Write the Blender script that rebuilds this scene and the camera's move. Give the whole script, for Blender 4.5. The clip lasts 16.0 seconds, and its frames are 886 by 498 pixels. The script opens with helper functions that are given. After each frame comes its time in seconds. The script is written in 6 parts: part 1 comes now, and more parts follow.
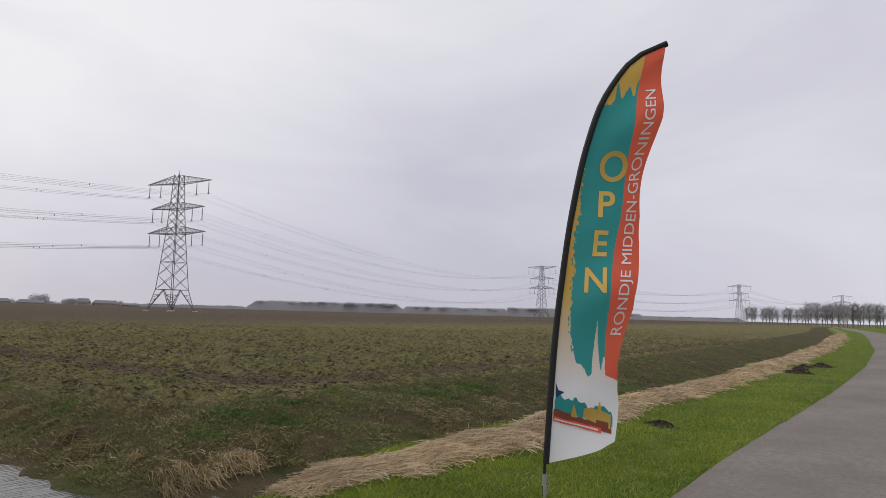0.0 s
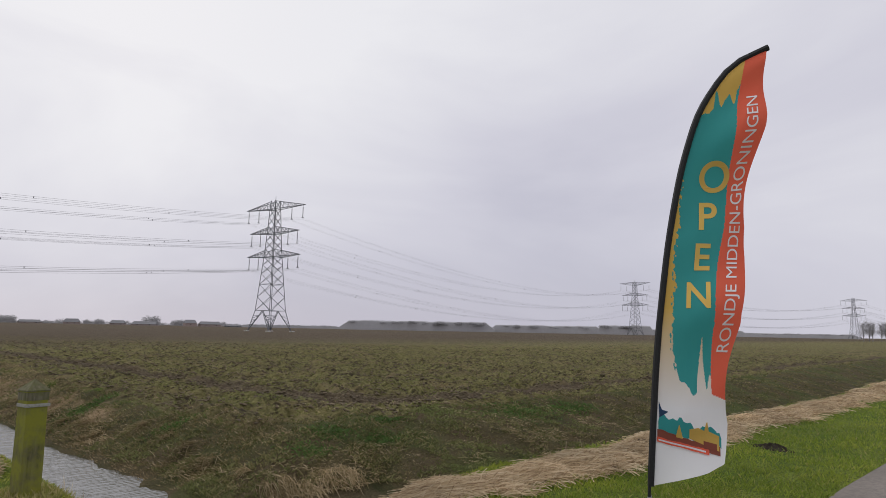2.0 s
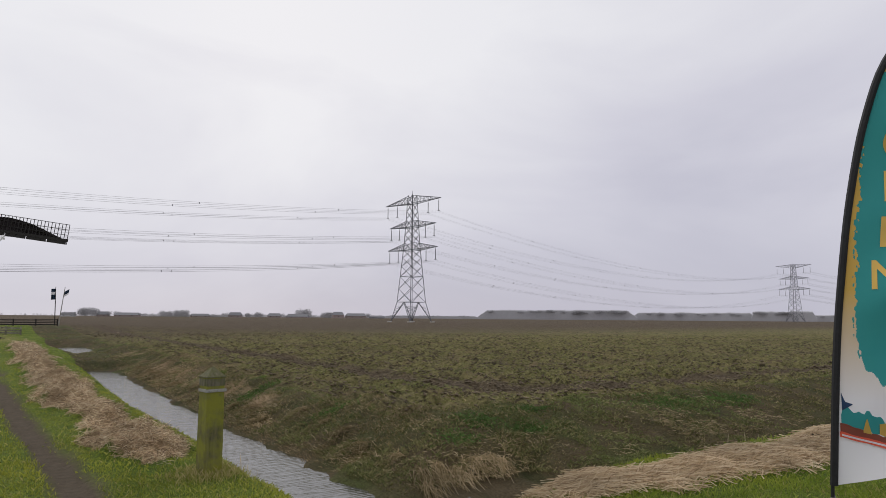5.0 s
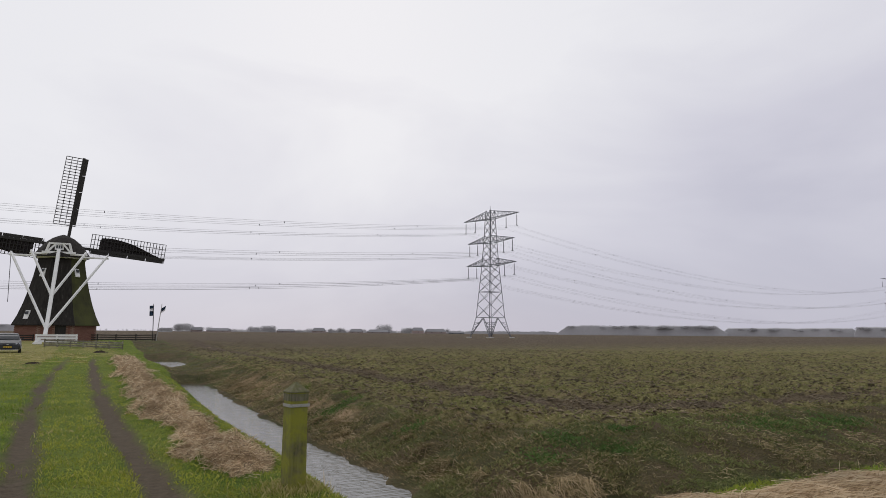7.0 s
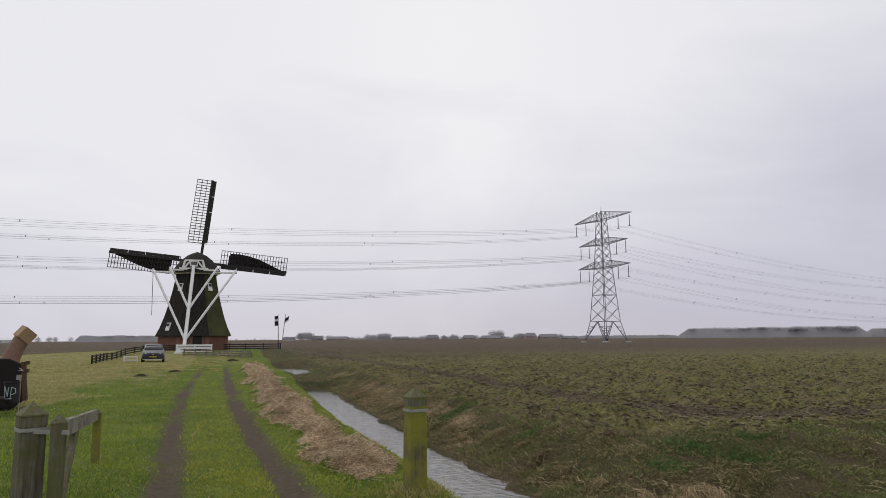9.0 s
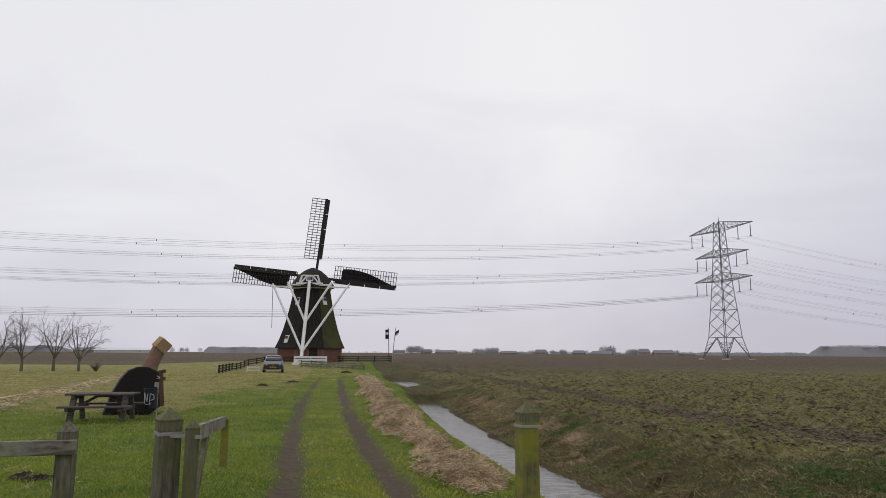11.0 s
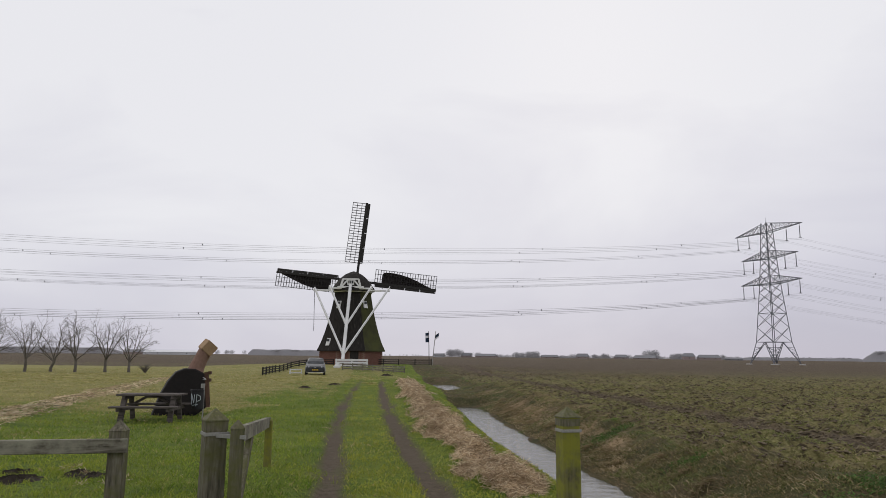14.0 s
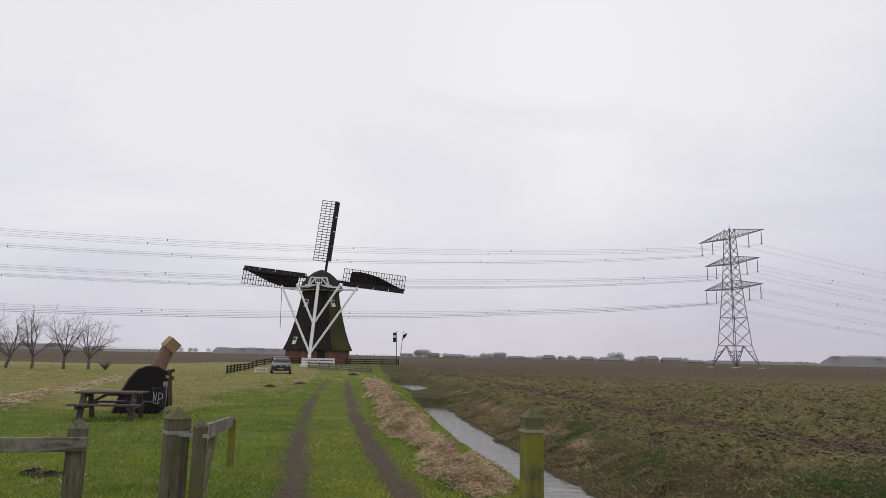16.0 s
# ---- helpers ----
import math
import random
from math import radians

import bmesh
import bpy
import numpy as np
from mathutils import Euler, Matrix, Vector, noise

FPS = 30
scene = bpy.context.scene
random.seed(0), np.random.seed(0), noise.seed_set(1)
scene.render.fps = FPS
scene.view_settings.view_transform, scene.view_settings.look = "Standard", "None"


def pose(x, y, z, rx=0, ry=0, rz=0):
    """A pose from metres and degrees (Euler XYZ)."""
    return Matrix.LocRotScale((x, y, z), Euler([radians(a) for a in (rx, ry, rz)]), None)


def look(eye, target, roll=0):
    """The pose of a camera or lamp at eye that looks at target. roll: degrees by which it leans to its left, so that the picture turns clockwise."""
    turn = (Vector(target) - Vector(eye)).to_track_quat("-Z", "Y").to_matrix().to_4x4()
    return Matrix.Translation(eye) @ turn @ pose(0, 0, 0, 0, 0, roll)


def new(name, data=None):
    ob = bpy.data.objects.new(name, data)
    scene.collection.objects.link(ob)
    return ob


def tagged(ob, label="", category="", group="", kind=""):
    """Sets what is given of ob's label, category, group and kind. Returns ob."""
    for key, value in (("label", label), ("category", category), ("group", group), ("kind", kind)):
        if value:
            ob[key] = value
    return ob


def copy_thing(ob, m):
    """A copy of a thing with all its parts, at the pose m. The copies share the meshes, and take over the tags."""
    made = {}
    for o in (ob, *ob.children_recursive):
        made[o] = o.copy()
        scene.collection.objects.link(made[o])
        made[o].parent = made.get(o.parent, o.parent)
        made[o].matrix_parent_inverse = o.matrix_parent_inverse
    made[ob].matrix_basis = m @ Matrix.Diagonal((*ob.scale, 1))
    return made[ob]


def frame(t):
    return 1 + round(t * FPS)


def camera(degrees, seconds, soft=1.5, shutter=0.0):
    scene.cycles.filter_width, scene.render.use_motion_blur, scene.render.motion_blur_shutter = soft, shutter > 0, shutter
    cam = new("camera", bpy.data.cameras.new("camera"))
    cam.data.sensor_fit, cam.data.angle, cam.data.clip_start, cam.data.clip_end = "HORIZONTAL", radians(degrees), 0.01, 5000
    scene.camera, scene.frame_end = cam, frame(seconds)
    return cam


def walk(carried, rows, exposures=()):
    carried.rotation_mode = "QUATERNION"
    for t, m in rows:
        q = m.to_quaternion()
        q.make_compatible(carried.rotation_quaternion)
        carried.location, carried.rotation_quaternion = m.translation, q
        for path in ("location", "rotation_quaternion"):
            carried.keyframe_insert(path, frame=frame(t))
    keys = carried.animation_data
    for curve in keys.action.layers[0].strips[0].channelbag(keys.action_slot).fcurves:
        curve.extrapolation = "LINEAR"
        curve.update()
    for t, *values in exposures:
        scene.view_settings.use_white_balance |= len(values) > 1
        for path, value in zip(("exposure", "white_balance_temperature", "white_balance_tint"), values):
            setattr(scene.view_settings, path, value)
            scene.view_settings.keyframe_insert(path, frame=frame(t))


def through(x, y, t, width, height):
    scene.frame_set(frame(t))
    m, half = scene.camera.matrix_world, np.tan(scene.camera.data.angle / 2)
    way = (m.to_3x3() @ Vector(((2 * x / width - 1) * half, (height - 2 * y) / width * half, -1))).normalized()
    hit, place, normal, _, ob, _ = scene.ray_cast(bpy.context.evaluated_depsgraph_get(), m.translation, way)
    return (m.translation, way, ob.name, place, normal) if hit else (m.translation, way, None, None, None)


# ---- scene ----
cam = camera(67.2, 16.0, soft=0.72)
PATH = [
    (0, (0.065, -0.27, 1.758), (1.697, 0.871, 1.95), 1.5),
    (0.5, (0.064, -0.262, 1.761), (1.662, 0.924, 1.962), 1.1),
    (1, (0.041, -0.255, 1.756), (1.603, 0.976, 1.973), 1.0),
    (1.5, (0.018, -0.254, 1.756), (1.537, 1.027, 1.988), 1.1),
    (2, (0.0, -0.24, 1.748), (1.462, 1.103, 1.989), 1.1),
    (2.5, (-0.008, -0.23, 1.751), (1.385, 1.186, 1.982), 0.6),
    (3, (0.01, -0.208, 1.746), (1.351, 1.258, 1.98), 0.3),
    (3.5, (0.003, -0.188, 1.744), (1.304, 1.311, 1.985), 0.7),
    (4, (-0.004, -0.158, 1.74), (1.255, 1.378, 1.979), 0.5),
    (4.5, (-0.034, -0.138, 1.736), (1.178, 1.436, 1.962), 0.6),
    (5, (-0.031, -0.125, 1.732), (1.132, 1.489, 1.937), 0.4),
    (5.2, (-0.038, -0.146, 1.74), (1.087, 1.493, 1.96), 0.7),
    (7.5, (0.041, 0.043, 1.724), (0.942, 1.811, 1.973), -0.1),
    (8, (0.015, 0.028, 1.718), (0.82, 1.841, 1.974), -0.4),
    (8.5, (0.021, 0.047, 1.715), (0.749, 1.893, 1.971), -0.4),
    (9, (-0.011, -0.023, 1.729), (0.652, 1.845, 1.995), -0.4),
    (9.5, (-0.01, -0.015, 1.73), (0.582, 1.876, 2.001), 0.3),
    (10, (-0.018, 0.002, 1.723), (0.5, 1.913, 2.003), 0.3),
    (12.3, (-0.044, -0.028, 1.732), (0.187, 1.928, 2.078), 0.6),
    (12.5, (-0.041, -0.033, 1.727), (0.194, 1.922, 2.076), 0.7),
    (13, (-0.042, -0.036, 1.724), (0.194, 1.925, 2.043), 0.6),
    (13.5, (-0.038, -0.017, 1.721), (0.19, 1.943, 2.043), 0.7),
    (14, (-0.034, -0.021, 1.724), (0.201, 1.94, 2.041), 0.6),
    (14.5, (-0.03, -0.032, 1.723), (0.23, 1.924, 2.05), 0.6),
    (15, (-0.027, -0.029, 1.721), (0.237, 1.927, 2.041), 0.9),
    (15.5, (-0.028, -0.041, 1.721), (0.257, 1.913, 2.04), 0.9),
    (16, (-0.03, -0.059, 1.726), (0.296, 1.889, 2.045), 1.2),
]
walk(cam, [(t, look(eye, target, roll)) for t, eye, target, roll in PATH])

# ---- world and sun: an even, pale overcast ----
world = bpy.data.worlds.new("overcast_sky")
scene.world = world
world.use_nodes = True
wn, wl = world.node_tree.nodes, world.node_tree.links
wn.clear()
w_out = wn.new("ShaderNodeOutputWorld")
w_bg = wn.new("ShaderNodeBackground")
w_tc = wn.new("ShaderNodeTexCoord")
w_sky = wn.new("ShaderNodeTexSky")
w_sky.sky_type = 'NISHITA'
w_sky.sun_disc = False
w_sky.sun_elevation, w_sky.sun_rotation = radians(28), radians(20)
w_skyb = wn.new("ShaderNodeMix")
w_skyb.data_type = 'RGBA'
w_skyb.blend_type = 'MULTIPLY'
w_skyb.inputs[0].default_value = 1.0
w_skyb.inputs[7].default_value = (0.10, 0.10, 0.10, 1)
wl.new(w_sky.outputs[0], w_skyb.inputs[6])
w_map = wn.new("ShaderNodeMapping")
w_map.inputs["Scale"].default_value = (1.0, 1.0, 2.6)
wl.new(w_tc.outputs["Generated"], w_map.inputs[0])
w_n1 = wn.new("ShaderNodeTexNoise")
w_n1.inputs["Scale"].default_value = 1.7
w_n1.inputs["Detail"].default_value = 5.0
w_n1.inputs["Roughness"].default_value = 0.5
w_n1.inputs["Distortion"].default_value = 0.5
wl.new(w_map.outputs[0], w_n1.inputs["Vector"])
w_sep = wn.new("ShaderNodeSeparateXYZ")
wl.new(w_tc.outputs["Generated"], w_sep.inputs[0])
w_el = wn.new("ShaderNodeMapRange")
w_el.inputs["From Min"].default_value, w_el.inputs["From Max"].default_value = 0.0, 0.5
w_el.inputs["To Min"].default_value, w_el.inputs["To Max"].default_value = -0.16, 0.36
wl.new(w_sep.outputs[2], w_el.inputs["Value"])
w_mad = wn.new("ShaderNodeMath")
w_mad.operation = 'MULTIPLY_ADD'
w_mad.inputs[1].default_value = 0.95
wl.new(w_n1.outputs["Fac"], w_mad.inputs[0])
wl.new(w_el.outputs[0], w_mad.inputs[2])
w_ramp = wn.new("ShaderNodeValToRGB")
cr = w_ramp.color_ramp
cr.elements[0].position, cr.elements[0].color = 0.32, (0.505, 0.500, 0.595, 1)
cr.elements[1].position, cr.elements[1].color = 1.0, (0.825, 0.822, 0.858, 1)
el = cr.elements.new(0.62)
el.color = (0.628, 0.620, 0.702, 1)
w_dot = wn.new("ShaderNodeVectorMath")
w_dot.operation = 'DOT_PRODUCT'
w_dot.inputs[1].default_value = (-0.30, 0.72, 0.62)
wl.new(w_tc.outputs["Generated"], w_dot.inputs[0])
w_glow = wn.new("ShaderNodeMath")
w_glow.operation = 'MULTIPLY_ADD'
w_glow.inputs[1].default_value = 0.34
w_floor = wn.new("ShaderNodeMath")
w_floor.operation = 'MAXIMUM'
w_floor.inputs[1].default_value = 0.30
wl.new(w_dot.outputs["Value"], w_floor.inputs[0])
wl.new(w_floor.outputs[0], w_glow.inputs[0])
wl.new(w_mad.outputs[0], w_glow.inputs[2])
wl.new(w_glow.outputs[0], w_ramp.inputs[0])
w_mix = wn.new("ShaderNodeMix")
w_mix.data_type = 'RGBA'
w_mix.inputs[0].default_value = 0.97
wl.new(w_skyb.outputs[2], w_mix.inputs[6])
wl.new(w_ramp.outputs[0], w_mix.inputs[7])
wl.new(w_mix.outputs[2], w_bg.inputs[0])
w_bg.inputs[1].default_value = 1.0
wl.new(w_bg.outputs[0], w_out.inputs[0])

sun = new("sun", bpy.data.lights.new("sun", 'SUN'))
sun.data.energy, sun.data.angle, sun.data.color = 0.6, radians(35), (1.0, 0.97, 0.93)
sun.matrix_world = look((-20, 40, 40), (0, 0, 0))


# ---- materials ----
class Nodes:
    """Short hand for building a material's node tree."""

    def __init__(self, name, rough=0.8, metal=0.0, spec=0.3):
        self.mat = bpy.data.materials.new(name)
        self.mat.use_nodes = True
        self.t = self.mat.node_tree
        self.b = self.t.nodes["Principled BSDF"]
        self.b.inputs["Roughness"].default_value = rough
        self.b.inputs["Metallic"].default_value = metal
        self.b.inputs["Specular IOR Level"].default_value = spec
        self.co = self.t.nodes.new("ShaderNodeTexCoord")

    def link(self, a, b):
        self.t.links.new(a, b)

    def coords(self, kind="Object", scale=(1, 1, 1)):
        m = self.t.nodes.new("ShaderNodeMapping")
        m.inputs["Scale"].default_value = scale
        self.link(self.co.outputs[kind], m.inputs[0])
        return m.outputs[0]

    def noise(self, scale, detail=4.0, rough=0.55, stretch=(1, 1, 1), kind="Object"):
        n = self.t.nodes.new("ShaderNodeTexNoise")
        n.inputs["Scale"].default_value = scale
        n.inputs["Detail"].default_value = detail
        n.inputs["Roughness"].default_value = rough
        self.link(self.coords(kind, stretch), n.inputs["Vector"])
        return n.outputs["Fac"]

    def ramp(self, fac, stops):
        r = self.t.nodes.new("ShaderNodeValToRGB")
        e = r.color_ramp.elements
        while len(e) < len(stops):
            e.new(0.5)
        for k, (p, c) in zip(e, stops):
            k.position = p
            k.color = (*c, 1) if len(c) == 3 else c
        self.link(fac, r.inputs[0])
        return r.outputs[0]

    def mix(self, fac, a, b, kind='MIX'):
        m = self.t.nodes.new("ShaderNodeMix")
        m.data_type, m.blend_type = 'RGBA', kind
        for sock, v in ((m.inputs[0], fac), (m.inputs[6], a), (m.inputs[7], b)):
            if isinstance(v, (int, float)):
                sock.default_value = v
            elif isinstance(v, tuple):
                sock.default_value = (*v, 1)
            else:
                self.link(v, sock)
        return m.outputs[2]

    def math(self, op, a, b):
        m = self.t.nodes.new("ShaderNodeMath")
        m.operation = op
        for sock, v in ((m.inputs[0], a), (m.inputs[1], b)):
            if isinstance(v, (int, float)):
                sock.default_value = v
            else:
                self.link(v, sock)
        return m.outputs[0]

    def attr(self, name):
        a = self.t.nodes.new("ShaderNodeAttribute")
        a.attribute_name = name
        return a.outputs["Fac"]

    def random(self, island=False):
        if island:
            return self.t.nodes.new("ShaderNodeNewGeometry").outputs["Random Per Island"]
        return self.t.nodes.new("ShaderNodeObjectInfo").outputs["Random"]

    def colour(self, v):
        if isinstance(v, tuple):
            self.b.inputs["Base Color"].default_value = (*v, 1)
        else:
            self.link(v, self.b.inputs["Base Color"])
        return self

    def bump(self, fac, strength, distance):
        n = self.t.nodes.new("ShaderNodeBump")
        n.inputs["Strength"].default_value = strength
        n.inputs["Distance"].default_value = distance
        self.link(fac, n.inputs["Height"])
        self.link(n.outputs[0], self.b.inputs["Normal"])
        return self

    def rough(self, fac, lo, hi):
        m = self.t.nodes.new("ShaderNodeMapRange")
        m.inputs["To Min"].default_value, m.inputs["To Max"].default_value = lo, hi
        self.link(fac, m.inputs[0])
        self.link(m.outputs[0], self.b.inputs["Roughness"])
        return self


def simple(name, a, b, scale=8.0, rough=0.7, metal=0.0, bump=0.2, dist=0.01, stretch=(1, 1, 1), spec=0.3):
    """A two-tone surface with a fine relief of its own."""
    m = Nodes(name, rough, metal, spec)
    big, fine = m.noise(scale * 0.3, 3, 0.6, stretch), m.noise(scale * 4, 4, 0.6, stretch)
    f = m.math('MULTIPLY_ADD', fine, 0.5)
    m.link(m.math('MULTIPLY', big, 0.5), f.node.inputs[2])
    m.colour(m.ramp(f, [(0.3, a), (0.7, b)]))
    m.bump(fine, bump, dist)
    return m.mat


def ground_material():
    m = Nodes("ground_soil_and_grass", 0.95, 0, 0.12)
    n_big, n_mid, n_fine = m.noise(0.10, 3), m.noise(0.9, 5, 0.65), m.noise(9, 5, 0.7)
    n_row = m.noise(1.0, 5, 0.7, (0.55, 2.6, 1))
    n_speck = m.noise(28, 3, 0.7)
    lawn = m.mix(m.ramp(n_mid, [(0.35, (0, 0, 0)), (0.65, (1, 1, 1))]), (0.11, 0.175, 0.022), (0.24, 0.29, 0.045))
    lawn = m.mix(m.ramp(n_speck, [(0.35, (1, 1, 1)), (0.6, (0, 0, 0))]), lawn, (0.06, 0.08, 0.02))
    meadow = m.mix(m.ramp(n_mid, [(0.35, (0, 0, 0)), (0.7, (1, 1, 1))]), (0.20, 0.205, 0.062), (0.34, 0.295, 0.135))
    n_clod_shade = m.noise(3.4, 4, 0.6, (0.8, 1.0, 1))
    soil = m.mix(m.ramp(n_fine, [(0.36, (0, 0, 0)), (0.64, (1, 1, 1))]), (0.045, 0.033, 0.024), (0.165, 0.124, 0.088))
    weed = m.mix(m.ramp(n_fine, [(0.36, (0, 0, 0)), (0.64, (1, 1, 1))]), (0.085, 0.084, 0.030), (0.265, 0.24, 0.10))
    weed = m.mix(m.ramp(m.noise(0.45, 4, 0.6), [(0.48, (0, 0, 0)), (0.66, (0.7, 0.7, 0.7))]), weed, (0.23, 0.175, 0.095))
    patch = m.math('MULTIPLY_ADD', n_row, 0.75)
    m.link(m.math('MULTIPLY', n_big, 0.5), patch.node.inputs[2])
    weedy = m.math('MULTIPLY', m.ramp(patch, [(0.34, (0, 0, 0)), (0.56, (1, 1, 1))]), m.attr("weedy"))
    field = m.mix(weedy, soil, weed)
    # dark soil plus the shade between furrows and clods, put into the colour
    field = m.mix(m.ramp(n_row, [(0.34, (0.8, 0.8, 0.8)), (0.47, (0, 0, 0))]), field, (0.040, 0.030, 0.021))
    field = m.mix(m.ramp(n_clod_shade, [(0.37, (0.85, 0.85, 0.85)), (0.46, (0, 0, 0))]), field, (0.036, 0.027, 0.019))
    field = m.mix(m.ramp(m.attr("tram"), [(0.2, (0, 0, 0)), (0.8, (0.85, 0.85, 0.85))]), field, soil)
    bank = m.mix(m.ramp(n_mid, [(0.38, (0, 0, 0)), (0.62, (1, 1, 1))]), (0.062, 0.068, 0.027), (0.15, 0.118, 0.062))
    bank = m.mix(m.ramp(m.noise(0.55, 4, 0.6), [(0.46, (0, 0, 0)), (0.6, (0.8, 0.8, 0.8))]), bank, (0.135, 0.100, 0.060))
    bank = m.mix(m.ramp(m.noise(0.38, 4, 0.6, (1, 1.2, 1)), [(0.5, (0, 0, 0)), (0.66, (0.8, 0.8, 0.8))]), bank, (0.105, 0.135, 0.042))
    bank = m.mix(m.ramp(n_speck, [(0.3, (0.8, 0.8, 0.8)), (0.6, (0, 0, 0))]), bank, (0.035, 0.03, 0.018))
    straw = m.mix(n_fine, (0.16, 0.112, 0.066), (0.50, 0.37, 0.225))
    mud = m.mix(n_fine, (0.058, 0.046, 0.033), (0.19, 0.152, 0.108))
    soft = m.math('SUBTRACT', n_mid, 0.5)

    def mask(name, gain=0.9):
        v = m.math('MULTIPLY_ADD', soft, gain)
        m.link(m.attr(name), v.node.inputs[2])
        return m.ramp(v, [(0.38, (0, 0, 0)), (0.62, (1, 1, 1))])

    c = m.mix(mask("meadow"), lawn, meadow)
    c = m.mix(mask("bank"), c, bank)
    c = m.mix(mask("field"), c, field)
    c = m.mix(mask("straw"), c, straw)
    worn = m.math('MULTIPLY_ADD', soft, 0.8)
    m.link(m.attr("mud"), worn.node.inputs[2])
    c = m.mix(m.ramp(worn, [(0.12, (0, 0, 0)), (0.75, (1, 1, 1))]), c, mud)
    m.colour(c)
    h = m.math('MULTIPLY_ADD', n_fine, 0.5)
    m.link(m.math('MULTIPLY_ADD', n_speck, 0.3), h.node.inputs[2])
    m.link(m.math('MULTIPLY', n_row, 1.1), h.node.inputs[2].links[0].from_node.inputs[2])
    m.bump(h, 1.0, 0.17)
    return m.mat


def blade_material(name, stops, rough=0.75, tint=None):
    m = Nodes(name, rough, 0, 0.15)
    r = m.random(True)
    c = m.mix(m.ramp(m.noise(0.5, 3), [(0.33, (0.62, 0.62, 0.62)), (0.67, (1, 1, 1))]), (0, 0, 0), m.ramp(r, stops))
    if tint:
        c = m.mix(m.ramp(m.noise(0.33, 4, 0.6), [(0.45, (0, 0, 0)), (0.68, (0.75, 0.75, 0.75))]), c, tint)
    m.colour(c)
    # thin leaves let part of the light through
    leaf, mixer = m.t.nodes.new("ShaderNodeBsdfTranslucent"), m.t.nodes.new("ShaderNodeMixShader")
    mixer.inputs[0].default_value = 0.35
    m.link(c, leaf.inputs[0])
    m.link(m.b.outputs[0], mixer.inputs[1])
    m.link(leaf.outputs[0], mixer.inputs[2])
    m.link(mixer.outputs[0], m.t.nodes["Material Output"].inputs[0])
    return m.mat


def wood_material(name, dark, light, moss=None, amount=0.55, stretch=(14, 14, 1.2)):
    """Weathered timber with grain along z and, if given, a growth of moss in patches."""
    m = Nodes(name, 0.88, 0, 0.2)
    g = m.noise(2.2, 6, 0.65, stretch)
    c = m.ramp(g, [(0.3, dark), (0.7, light)])
    if moss:
        p = m.ramp(m.noise(3.0, 5, 0.7), [(amount - 0.12, (0, 0, 0)), (amount + 0.1, (1, 1, 1))])
        c = m.mix(p, c, moss)
    m.colour(c).bump(g, 0.5, 0.006)
    return m.mat


GROUND = ground_material()
GRASS = blade_material("grass_blades", [(0.0, (0.12, 0.20, 0.028)), (0.5, (0.235, 0.34, 0.047)), (0.85, (0.36, 0.43, 0.08)), (1.0, (0.48, 0.41, 0.17))], tint=(0.38, 0.41, 0.058))
TRACKGRASS = blade_material("mossy_grass", [(0.0, (0.18, 0.225, 0.038)), (0.5, (0.34, 0.385, 0.062)), (0.85, (0.45, 0.46, 0.11)), (1.0, (0.58, 0.48, 0.22))], tint=(0.50, 0.50, 0.065))
MEADOW = blade_material("meadow_blades", [(0.0, (0.25, 0.27, 0.058)), (0.5, (0.46, 0.42, 0.15)), (1.0, (0.66, 0.55, 0.29))])
BANKGRASS = blade_material("bank_grass", [(0.0, (0.085, 0.095, 0.034)), (0.45, (0.185, 0.17, 0.066)), (0.8, (0.30, 0.235, 0.115)), (1.0, (0.46, 0.36, 0.20))], tint=(0.15, 0.175, 0.060))
SEDGE = blade_material("brown_sedge", [(0.0, (0.17, 0.135, 0.06)), (0.5, (0.42, 0.32, 0.175)), (1.0, (0.70, 0.56, 0.36))])
WEEDS = blade_material("field_weeds", [(0.0, (0.135, 0.16, 0.045)), (0.5, (0.28, 0.27, 0.10)), (1.0, (0.50, 0.42, 0.22))], tint=(0.21, 0.25, 0.08))
HERBS = blade_material("bank_herbs", [(0.0, (0.10, 0.115, 0.04)), (0.4, (0.20, 0.205, 0.08)), (0.75, (0.32, 0.275, 0.13)), (1.0, (0.46, 0.37, 0.21))], tint=(0.18, 0.23, 0.075))
NETTLES = blade_material("nettles", [(0.0, (0.08, 0.14, 0.04)), (1.0, (0.16, 0.27, 0.075))])
HAY = blade_material("cut_reed", [(0.0, (0.34, 0.23, 0.13)), (0.4, (0.72, 0.55, 0.34)), (1.0, (0.92, 0.77, 0.54))])
OLDHAY = blade_material("brown_reed", [(0.0, (0.10, 0.066, 0.036)), (0.22, (0.42, 0.30, 0.18)), (0.6, (0.76, 0.58, 0.37)), (1.0, (0.95, 0.82, 0.60))])
CLOD = simple("ploughed_clod", (0.055, 0.043, 0.030), (0.235, 0.185, 0.12), 1.6, 0.95, 0, 0.6, 0.03)


